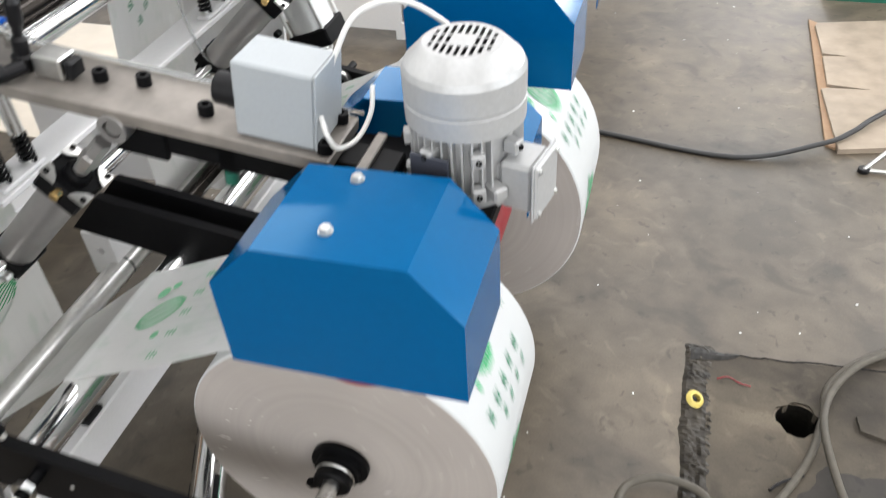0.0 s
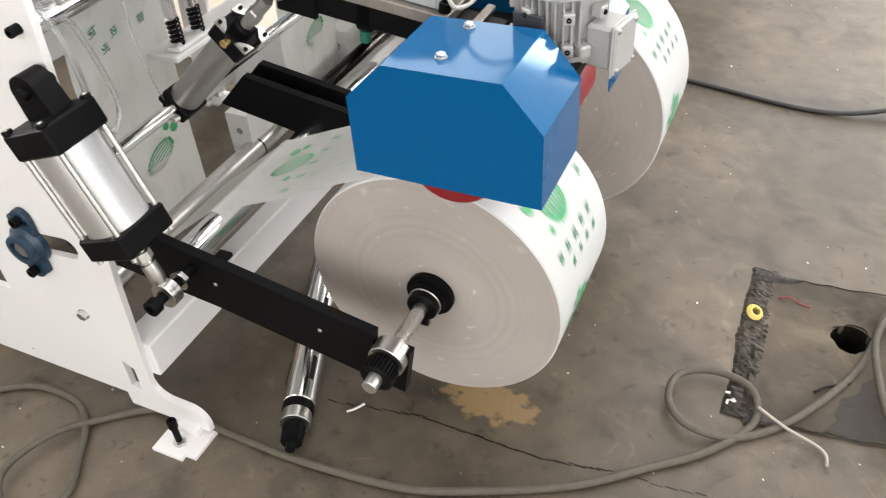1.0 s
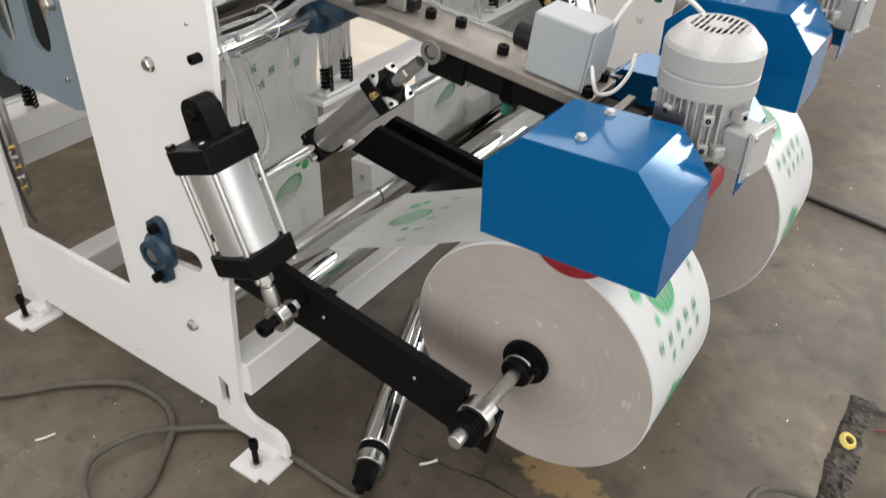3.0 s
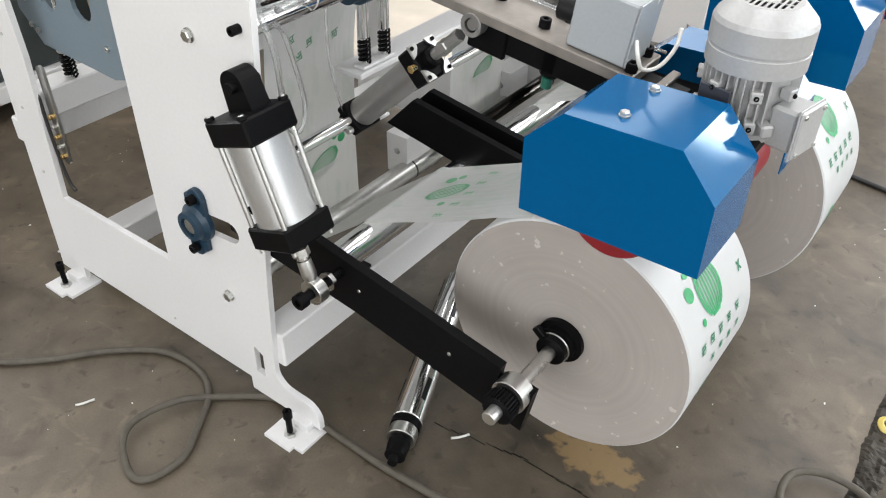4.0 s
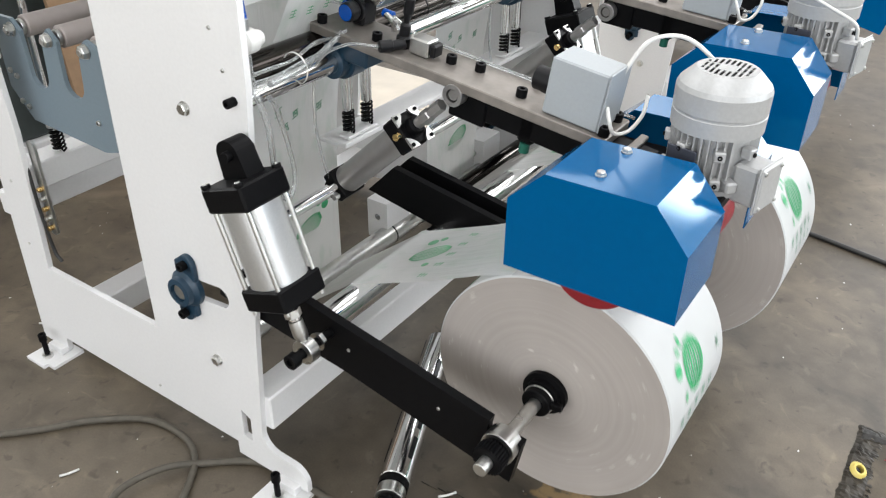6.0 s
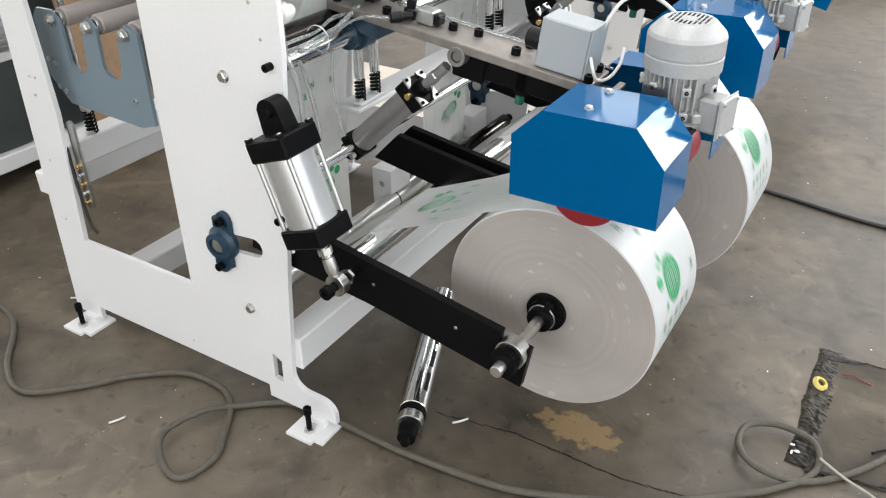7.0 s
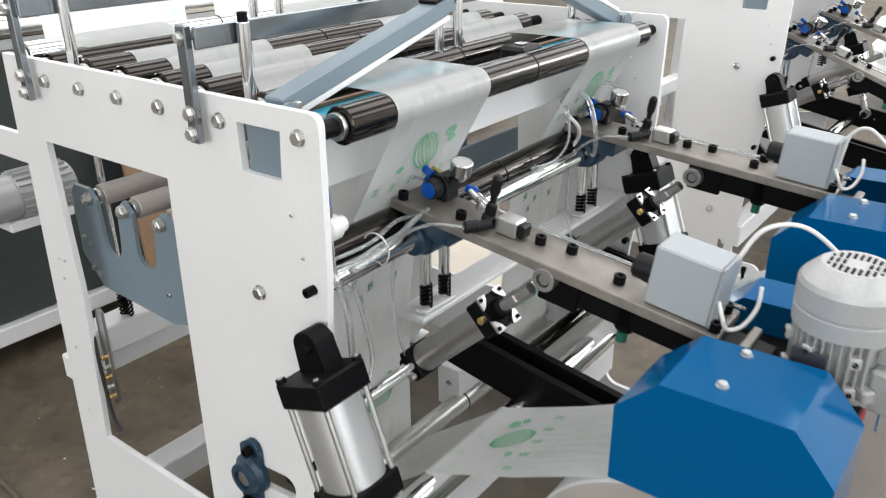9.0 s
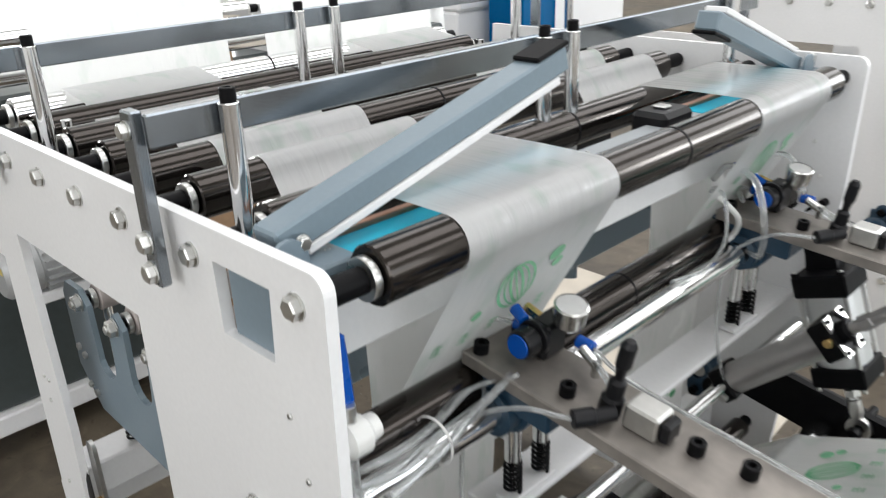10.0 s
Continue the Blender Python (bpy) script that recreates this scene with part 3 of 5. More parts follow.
def y_rod(name, x, z, y0, y1, r, material, label, category, journal=0.0, jr=0.0):
    """A roller or shaft across the machine, with thinner journals."""
    ob = thing(name, (x, y0, z), label, category, category + "s of the machine")
    n = y1 - y0
    if journal:
        part("roller_body", lathe(B(), (0, journal, 0), (0, 1, 0), [(jr, 0), (r - 0.002, 0), (r, 0.002), (r, n - 2 * journal - 0.002), (r - 0.002, n - 2 * journal), (jr, n - 2 * journal)], 32), material, ob)
        part("journal", rod(B(), (0, 0, 0), (0, n, 0), jr, 16), BLACK, ob)
        if n > 1.0 and r > 0.027:
            part("joint_ring", ringbody(B(), (0, n * 0.5 - 0.003, 0), (0, n * 0.5 + 0.003, 0), r + 0.0006, r - 0.002, 32), BLACK, ob)
        for k in (journal - 0.012, n - journal + 0.002):
            part("end_ring", ringbody(B(), (0, k, 0), (0, k + 0.010, 0), r * 0.72, jr), STEEL, ob)
    else:
        part("shaft_body", rod(B(), (0, 0, 0), (0, n, 0), r, 28), material, ob)
    return ob


def unwind_arm(y, tall_root=False):
    """Flat black arm that carries the roll shaft, with an open notch."""
    ob = new("unwind_arm")
    ob.matrix_basis = pose(-0.078, y, 0.600, 0, 10.4, 0)
    tagged(ob, "black steel unwind arm with an open shaft notch", "machine arm", "unwind arms")
    u = 0.640
    root = [(-0.06, 0.05), (0.04, 0.045), (0.10, 0.004)] if tall_root else [(-0.010, -0.007)]
    out = root + [(u - 0.016, 0), (u - 0.016, -0.022)] + arc(u, -0.022, 0.016, 180, 360, 8)[1:-1] + [(u + 0.016, -0.022), (u + 0.016, -0.012), (u + 0.055, -0.012), (u + 0.055, -0.118), (0.3, -0.112)] + ([(-0.06, -0.13)] if tall_root else [(-0.078, -0.109)])
    part("arm_plate", prism(B(), [out], -0.01, 0.01), BLACK, ob)
    for s in (0.3, 0.52):
        part("screw", capscrew(B(), (s, -0.01, -0.05), (0, -1, 0), 0.004, 0.002), STEEL, ob)
    return ob


def lift_cylinder(y, mirrored=1):
    """Large tie-rod air cylinder from the side plate to the arm."""
    ob = new("air_cylinder")
    ob.matrix_basis = pose(0.029, y, 0.903, 0, 160.6, 0)
    tagged(ob, "large square air cylinder with black end caps and tie rods", "air cylinder", "lifting cylinders")
    h = 0.055
    bm = B()
    prism(bm, [arc(0.006, 0, 0.028, 180, 360, 12) + [(0.04, 0.045), (-0.026, 0.045)]], -0.008, 0.034)
    part("pivot_lug", bm, BLACK, ob)
    part("pivot_pin", rod(B(), (0, -0.020, 0), (0, 0.045, 0), 0.010, 18), BLACK, ob)
    part("rating_label", box(B(), (0.0345, -0.004, -0.012), (0.037, 0.03, 0.03), 0), LABEL, ob, "dark foil label")
    part("end_cap", box(B(), (-h, -h, 0.044), (h, h, 0.092), 0.004), BLACK, ob)
    part("end_cap", box(B(), (-h, -h, 0.247), (h, h, 0.292), 0.004), BLACK, ob)
    bm = B()
    ring = []
    for k in range(64):
        a = 2 * math.pi * k / 64
        c, q = math.cos(a), math.sin(a)
        f = 0.0505 / (abs(c) ** 2.7 + abs(q) ** 2.7) ** (1 / 2.7)
        ring.append((f * c, f * q))
    prism(bm, [ring], 0.091, 0.249, "z")
    for f in bm.faces:
        f.smooth = abs(f.normal.z) < 0.5
    for e in bm.edges:
        e.smooth = abs(e.verts[0].co.z - e.verts[1].co.z) > 0.01
    part("barrel", bm, ALU, ob, "brushed aluminium barrel")
    for sx in (-1, 1):
        for sy in (-1, 1):
            bm = B()
            rod(bm, (sx * 0.046, sy * 0.046, 0.036), (sx * 0.046, sy * 0.046, 0.300), 0.005, 10)
            tie = part("tie_rod", bm, STEEL, ob)
            part("cap_screw", capscrew(B(), (sx * 0.046, sy * 0.046, 0.044), (0, 0, -1), 0.009, 0.006), BLACK, tie)
    part("piston_rod", rod(B(), (0, 0, 0.292), (0, 0, 0.352), 0.0115, 18), CHROME, ob)
    bm = B()
    lathe(bm, (0, 0, 0.312), (0, 0, 1), [(0.017, 0), (0.017, 0.016), (0, 0.016)], 6)
    lathe(bm, (0, 0, 0.336), (0, 0, 1), [(0.014, 0), (0.015, 0.03), (0.012, 0.045), (0, 0.045)], 16)
    ringbody(bm, (0, -0.012, 0.403), (0, 0.012, 0.403), 0.026, 0.012)
    part("rod_eye", bm, STEEL, ob)
    part("eye_bolt", capscrew(rod(B(), (0, -0.03, 0.403), (0, 0.09, 0.403), 0.010, 16), (0, -0.03, 0.403), (0, -1, 0), 0.016, 0.018), BLACK, ob)
    part("nut", hexbolt(B(), (0, 0.03, 0.403), (0, 1, 0), 0.017, 0.012), STEEL, ob)
    part("air_fitting", rod(rod(B(), (h, 0.03, 0.267), (h + 0.02, 0.03, 0.267), 0.008, 10), (h + 0.012, 0.03, 0.267), (h + 0.024, 0.03, 0.267), 0.010, 6), BRASS, ob)
    part("air_fitting", rod(B(), (h, 0.02, 0.07), (h + 0.018, 0.02, 0.07), 0.008, 10), BRASS, ob)
    return ob


def press_cylinder(y):
    """Smaller round air cylinder that presses the swing bar down."""
    p0, p1 = Vector((-0.043, 0, 0.668)), Vector((0.272, 0, 0.962))
    n = (p1 - p0).length
    ob = new("press_cylinder")
    ob.matrix_basis = Matrix.Translation((p0.x, y, p0.z)) @ Matrix.Rotation(math.atan2(p1.x - p0.x, p1.z - p0.z), 4, "Y")
    tagged(ob, "round grey air cylinder with black square end blocks", "air cylinder", "press cylinders")
    part("barrel", rod(B(), (0, 0, 0.05), (0, 0, 0.26), 0.031, 32), BARREL, ob, "satin grey barrel")
    part("rear_block", box(B(), (-0.034, -0.034, 0.02), (0.034, 0.034, 0.052), 0.004), BLACK, ob)
    part("front_block", box(B(), (-0.036, -0.036, 0.257), (0.036, 0.036, 0.295), 0.004), BLACK, ob)
    for sx, sy in ((-1, -1), (1, -1), (1, 1), (-1, 1)):
        part("corner_plate", prism(B(), [[(sx * 0.038, sy * 0.038), (sx * 0.012, sy * 0.038), (sx * 0.016, sy * 0.028), (sx * 0.028, sy * 0.016), (sx * 0.038, sy * 0.012)]], 0.2955, 0.2995, "z"), STEEL, ob)
        part("corner_screw", capscrew(B(), (sx * 0.031, sy * 0.031, 0.2995), (0, 0, 1), 0.004, 0.004), BLACK, ob)
    part("gland_nut", lathe(B(), (0, 0, 0.2952), (0, 0, 1), [(0.02, 0), (0.02, 0.014), (0.016, 0.018), (0, 0.018)], 20), BLACK, ob)
    part("piston_rod", rod(B(), (0, 0, 0.285), (0, 0, n - 0.05), 0.0115, 16), BARREL, ob)
    part("rod_nut", lathe(B(), (0, 0, n - 0.10), (0, 0, 1), [(0, 0), (0.0145, 0), (0.0145, 0.022), (0.0125, 0.026), (0.0125, 0.06), (0, 0.06)], 6), BARREL, ob)
    bm = B()
    ringbody(bm, (0, -0.011, n), (0, 0.013, n), 0.022, 0.013)
    rod(bm, (0, -0.007, n), (0, 0.05, n), 0.011, 14)
    part("rod_eye", bm, BARREL, ob)
    part("rear_eye", ringbody(B(), (0, -0.012, 0.0), (0, 0.012, 0.0), 0.024, 0.008), BLACK, ob)
    part("air_fitting", rod(B(), (0.0, -0.035, 0.285), (0.0, -0.048, 0.285), 0.008, 8), BRASS, ob)
    part("air_fitting", rod(B(), (0.02, -0.038, 0.035), (0.02, -0.052, 0.035), 0.007, 8), STEEL, ob)
    return ob


def swing_bar(y, tilt):
    """Heavy bare steel bar, hinged on the cross shaft, with its regulator, valve and terminal box. Local x runs along the bar from its hinge end."""
    ob = new("swing_bar")
    ob.matrix_basis = pose(-0.105, y, 1.0445, 0, tilt, 0)
    tagged(ob, "bare steel swing bar with black cap screws, hinged on a shaft", "machine bar", "swing bars")
    L, w = 0.693, 0.112
    part("bar_plate", box(B(), (0.028, 0, -0.02), (L, w, 0), 0.002), BAR, ob)
    for x, yy in ((0.046, 0.018), (0.046, 0.095), (0.175, 0.034), (0.335, 0.062), (0.394, 0.074), (0.505, 0.04), (0.682, 0.018), (0.675, 0.09), (0.51, 0.1)):
        part("cap_screw", capscrew(B(), (x, yy, 0), (0, 0, 1), 0.0105, 0.016), BLACK, ob)
    bm = B()
    box(bm, (0.02, 0.012, -0.06), (0.17, 0.10, -0.02), 0.004)
    prism(bm, [[(0.0, -0.02), (0.17, -0.02), (0.10, -0.085), (0.03, -0.085)]], 0.02, 0.085)
    rod(bm, (0.0835, 0.03, -0.072), (0.0835, 0.083, -0.072), 0.042, 24)
    pb = part("pillow_block", bm, CAST, ob, "dark blue cast pillow block")
    part("bearing_collar", ringbody(B(), (0.0835, 0.004, -0.072), (0.0835, 0.03, -0.072), 0.034, 0.0215, 28), CAST, pb)
    part("set_screw", capscrew(B(), (0.0835, 0.017, -0.038), (0, 0, 1), 0.005, 0.006), BLACK, pb)
    part("under_bar", box(B(), (0.36, 0.03, -0.075), (0.77, 0.085, -0.0205), 0.003), BLACK, ob)
    part("clevis_plate", box(B(), (0.365, 0.024, -0.085), (0.445, 0.036, -0.021), 0.003), BLACK, ob)
    part("limit_block", box(B(), (0.515, 0.03, -0.085), (0.55, 0.07, -0.0205), 0.006), BLACK, ob)
    part("indicator", rod(B(), (0.532, 0.04, -0.085), (0.532, 0.04, -0.105), 0.010, 12), GREENP, ob)
    for k in (0.722,):
        part("steel_strip", box(B(), (k, -0.004, -0.022), (k + 0.015, 0.105, -0.012), 0.002), BAR, ob)
    # terminal box
    tb = part("terminal_box", box(B(), (0.562, 0.012, 0.001), (0.671, 0.088, 0.106), 0.003), GREY, ob, "grey sheet-steel terminal box")
    part("box_lid", box(B(), (0.672, 0.008, 0.004), (0.675, 0.094, 0.110), 0.001), GREY, tb)
    part("box_wire", tube(B(), [(0.676, 0.02, 0.05), (0.69, 0.006, 0.035), (0.70, 0.016, 0.012), (0.715, 0.045, 0.012), (0.722, 0.075, 0.035), (0.715, 0.10, 0.06)], 0.0034, 8), PVC, tb)
    bm = B()
    box(bm, (0.545, 0.02, 0.03), (0.571, 0.05, 0.062), 0.004)
    rod(bm, (0.53, 0.036, 0.05), (0.575, 0.036, 0.05), 0.022, 16)
    part("cable_gland", bm, BLACKP, tb)
    # pressure regulator with its gauge
    rg = part("regulator_body", box(rod(B(), (0.10, 0.045, 0.035), (0.10, 0.1, 0.035), 0.017, 18), (0.085, 0.06, 0.001), (0.118, 0.105, 0.055), 0.005), BLACKP, ob)
    part("regulator_knob", lathe(B(), (0.10, 0.05, 0.035), (0.10, -1, 0.035), [(0.018, 0), (0.02, 0.004), (0.02, 0.022), (0.018, 0.026), (0, 0.026)], 20), BLACKP, rg)
    part("knob_cap", rod(B(), (0.10, 0.024, 0.035), (0.10, 0.0215, 0.035), 0.0165, 18), BLUEP, rg)
    g = part("gauge_case", lathe(B(), (0.128, 0.085, 0.05), (0.134, 0.078, 0.105), [(0, 0), (0.010, 0.0), (0.021, 0.014), (0.0225, 0.040), (0.020, 0.042)], 24), STEEL, rg)
    part("gauge_dial", lathe(B(), (0.128, 0.085, 0.05), (0.134, 0.078, 0.105), [(0.0205, 0.0405), (0, 0.0405)], 24), mat("gauge_dial_card", (0.42, 0.42, 0.41), 0.3), g)
    for x, yy in ((0.07, 0.07), (0.15, 0.10)):
        part("push_fitting", rod(B(), (x - 0.012, yy, 0.03), (x + 0.012, yy, 0.03), 0.009, 12), BLUEP, rg)
    part("brass_elbow", rod(rod(B(), (0.155, 0.085, 0.034), (0.185, 0.078, 0.026), 0.007, 10), (0.183, 0.078, 0.01), (0.183, 0.078, 0.034), 0.0065, 6), STEEL, rg)
    part("brass_elbow", rod(B(), (0.06, 0.085, 0.05), (0.086, 0.085, 0.045), 0.007, 8), BRASS, rg)
    part("lock_ring", ringbody(B(), (0.10, 0.052, 0.035), (0.10, 0.06, 0.035), 0.024, 0.016, 20), BLACKP, rg)
    part("push_fitting", rod(B(), (0.06, 0.06, 0.058), (0.082, 0.055, 0.052), 0.008, 12), BLUEP, rg)
    part("clear_line", tube(B(), [(0.185, 0.078, 0.026), (0.205, 0.07, 0.022), (0.225, 0.055, 0.02)], 0.0045, 8), HOSE, rg)
    # hand lever valve
    vb = part("valve_body", box(B(), (0.252, 0.034, 0.001), (0.296, 0.072, 0.034), 0.003), STEEL, ob)
    part("valve_end", box(B(), (0.297, 0.038, 0.004), (0.310, 0.068, 0.030), 0.003), BLACKP, vb)
    part("valve_lever", lathe(B(), (0.228, 0.047, 0.002), (0.240, 0.047, 0.14), [(0, 0), (0.015, 0), (0.015, 0.02), (0.011, 0.024), (0.011, 0.045), (0.006, 0.05), (0.007, 0.062), (0.010, 0.07), (0.010, 0.098), (0.006, 0.105), (0, 0.106)], 16), BLACKP, vb)
    part("valve_fitting", rod(rod(B(), (0.245, 0.03, 0.018), (0.225, 0.0, 0.012), 0.010, 12), (0.23, 0.01, 0.014), (0.215, -0.012, 0.012), 0.012, 10), BLACKP, vb)
    # air lines
    part("air_line", tube(B(), [(0.058, 0.07, 0.03), (0.03, 0.04, 0.03), (0.0, -0.01, -0.02), (-0.02, -0.05, -0.09), (-0.05, -0.1, -0.12)], 0.0032, 8), HOSE, ob)
    part("air_line", tube(B(), [(0.162, 0.1, 0.03), (0.22, 0.104, 0.01), (0.36, 0.108, 0.006), (0.5, 0.108, 0.006), (0.70, 0.112, 0.006)], 0.0032, 8), HOSE, ob)
    part("air_line", tube(B(), [(0.215, -0.012, 0.012), (0.15, -0.035, 0.0), (0.09, -0.045, -0.06), (0.085, -0.04, -0.18), (0.10, -0.03, -0.27), (0.121, -0.022, -0.33)], 0.0032, 8), HOSE, ob)
    return ob


def drive_unit(x, y, z, over_front):
    """Surface drive: folded blue covers, an upright motor between them, and the red wheel on the roll. Local origin: front lower left corner of the front cover."""
    ob = thing("surface_drive", (x, y, z), "blue folded drive covers with upright silver motor and red wheel", "drive unit", "surface drives")
    prof = [(0, 0), (0.0, 0.128), (0.062, 0.187), (0.241, 0.189), (0.299, 0.122), (0.299, 0)]

    def cover(nm, y0, y1, pr, front):
        bm = B()
        t = 0.0025
        inner = [(min(max(u, t), 0.299 - t), v) for u, v in pr]
        inner = [(inner[0][0], 0), (inner[1][0] + 0.0005, pr[1][1] - t * 0.4), (pr[2][0] + t * 0.4, pr[2][1] - t), (pr[3][0] - t * 0.4, pr[3][1] - t), (inner[4][0], pr[4][1] - t * 0.4), (inner[5][0], 0)]
        prism(bm, [pr + inner[::-1]], y0, y1)
        prism(bm, [pr], y0 - t if front else y1, y0 if front else y1 + t)
        return part(nm, bm, BLUE, ob, "glossy blue folded cover")

    fc = cover("front_cover", 0.0025, 0.168, prof, True)
    for yy in (0.045, 0.145):
        part("hex_bolt", hexbolt(B(), (0.134, yy, 0.188), (0, 0, 1), 0.0078, 0.006), STEEL, fc)
    rear = [(u, v * 0.93) for u, v in prof]
    cover("rear_cover", 0.355, 0.45, rear, False)
    # carriage between the covers
    part("carriage", box(B(), (0.02, 0.172, 0.10), (0.285, 0.35, 0.122), 0.003), BLACK, ob)
    # motor
    cx, cy = 0.234, 0.27
    mt = part("motor_body", lathe(B(), (cx, cy, 0.118), (cx, cy, 1), [(0, 0), (0.072, 0), (0.072, 0.012), (0.058, 0.014), (0.058, 0.105), (0, 0.105)], 32), ALUPAINT, ob, "ribbed silver motor housing")
    for k in range(36):
        a = 2 * math.pi * k / 36
        if 0.2 < math.cos(a - radians(-20)) and math.cos(a - radians(-20)) > 0.93:
            continue
        m = Matrix.Translation((cx, cy, 0)) @ Matrix.Rotation(a, 4, "Z")
        part("cooling_fin", box(B(), (0.055, -0.0014, 0.133), (0.0715, 0.0014, 0.221), 0.0, m), ALUPAINT, mt)
    for a in (45, 135, 225, 315):
        m = Matrix.Translation((cx, cy, 0)) @ Matrix.Rotation(radians(a), 4, "Z")
        part("motor_lug", box(B(), (0.055, -0.010, 0.130), (0.083, 0.010, 0.150), 0.003, m), ALUPAINT, mt)
    part("rating_plate", box(B(), (cx - 0.038, cy - 0.079, 0.136), (cx + 0.014, cy - 0.074, 0.196), 0.001, Matrix.Translation((cx, cy, 0)) @ Matrix.Rotation(radians(-12), 4, "Z") @ Matrix.Translation((-cx, -cy, 0))), LABEL, mt)
    for a in (-115, -65, -20, 200):
        m = Matrix.Translation((cx, cy, 0)) @ Matrix.Rotation(radians(a), 4, "Z")
        for zz in (0.143, 0.193):
            boss = part("motor_boss", box(B(), (0.06, -0.009, zz - 0.009), (0.079, 0.009, zz + 0.009), 0.002, m), ALUPAINT, mt)
            part("boss_screw", capscrew(B(), m @ Vector((0.079, 0, zz)), m.to_3x3() @ Vector((1, 0, 0)), 0.004, 0.003), BLACK, boss)
    fan = lathe(B(), (cx, cy, 0.218), (cx, cy, 1), [(0.068, 0), (0.075, 0.001), (0.0755, 0.028), (0.0745, 0.029), (0.0745, 0.032), (0.0755, 0.034), (0.0755, 0.066), (0.072, 0.074), (0.052, 0.094), (0.048, 0.096)], 40)
    fo = part("fan_cowl", fan, ALUPAINT, mt, "silver fan cowl with a slotted top")
    slots = []
    for k in range(-4, 5):
        half = math.sqrt(max(0.043 ** 2 - (k * 0.0088) ** 2, 0)) - 0.002
        segs = [(-half, -0.012), (-0.009, 0.009), (0.012, half)] if abs(k) > 1 else [(-half, -0.016), (0.016, half)]
        for a, b in segs:
            if b - a > 0.006:
                slots.append([(cx + k * 0.0088 - 0.0025, cy + a), (cx + k * 0.0088 + 0.0025, cy + a), (cx + k * 0.0088 + 0.0025, cy + b), (cx + k * 0.0088 - 0.0025, cy + b)])
    part("fan_grille", prism(B(), [arc(cx, cy, 0.0485, 0, 352, 44)] + slots, 0.3125, 0.3142, "z"), ALUPAINT, fo)
    part("fan_shadow_plate", lathe(B(), (cx, cy, 0.288), (cx, cy, 1), [(0.066, 0), (0, 0)], 24), BLACKP, fo)
    jb = part("junction_box", box(B(), (-0.03, -0.034, -0.034), (0.03, 0.01, 0.034), 0.005, Matrix.Translation((cx + 0.066, cy - 0.014, 0.144)) @ Matrix.Rotation(radians(78), 4, "Z")), ALUPAINT, mt)
    m = Matrix.Translation((cx + 0.066, cy - 0.014, 0.144)) @ Matrix.Rotation(radians(78), 4, "Z")
    part("box_neck", box(B(), (-0.024, 0.0105, -0.026), (0.024, 0.04, 0.026), 0.003, m), ALUPAINT, jb)
    part("box_lid", box(B(), (-0.034, -0.043, -0.039), (0.034, -0.0345, 0.039), 0.003, m), ALUPAINT, jb)
    part("box_lid_rib", box(B(), (-0.037, -0.0385, -0.042), (0.037, -0.036, 0.042), 0.001, m), ALUPAINT, jb)
    part("lid_gasket", box(B(), (-0.031, -0.0344, -0.035), (0.031, -0.0341, 0.035), 0.0, m), BLACKP, jb)
    for u, v in ((-0.027, -0.031), (0.027, -0.031), (-0.027, 0.031), (0.027, 0.031)):
        part("lid_screw", capscrew(B(), m @ Vector((u, -0.043, v)), m.to_3x3() @ Vector((0, -1, 0)), 0.004, 0.003), STEEL, jb)
    # wheel under the front cover, and belts under the motor
    part("drive_wheel", lathe(B(), (0.145, 0.03, 0.028), (0.145, 1, 0.028), [(0, 0), (0.072, 0), (0.075, 0.003), (0.075, 0.107), (0.072, 0.11), (0, 0.11)], 40), RED, ob, "red rubber drive wheel")
    part("drive_wheel", lathe(B(), (0.225, 0.2, 0.048), (0.225, 1, 0.048), [(0, 0), (0.055, 0), (0.058, 0.003), (0.058, 0.117), (0.055, 0.12), (0, 0.12)], 40), RED, ob, "red rubber drive wheel")
    # supply cable
    if over_front:
        way = [(cx + 0.09, cy - 0.06, 0.19), (cx + 0.08, cy - 0.075, 0.225), (cx + 0.02, cy - 0.085, 0.255), (cx - 0.07, cy - 0.06, 0.285), (cx - 0.13, cy - 0.03, 0.318), (cx - 0.165, cy - 0.025, 0.30), (cx - 0.175, cy - 0.03, 0.25), (cx - 0.18, cy - 0.035, 0.225)]
    else:
        way = [(cx + 0.02, cy + 0.11, 0.20), (cx - 0.03, cy + 0.10, 0.27), (cx - 0.09, cy + 0.07, 0.325), (cx - 0.14, cy + 0.03, 0.325), (cx - 0.165, cy + 0.0, 0.28), (cx - 0.18, cy - 0.02, 0.232)]
    part("motor_cable", tube(B(), way, 0.0038, 8), PVC, ob)
    return ob


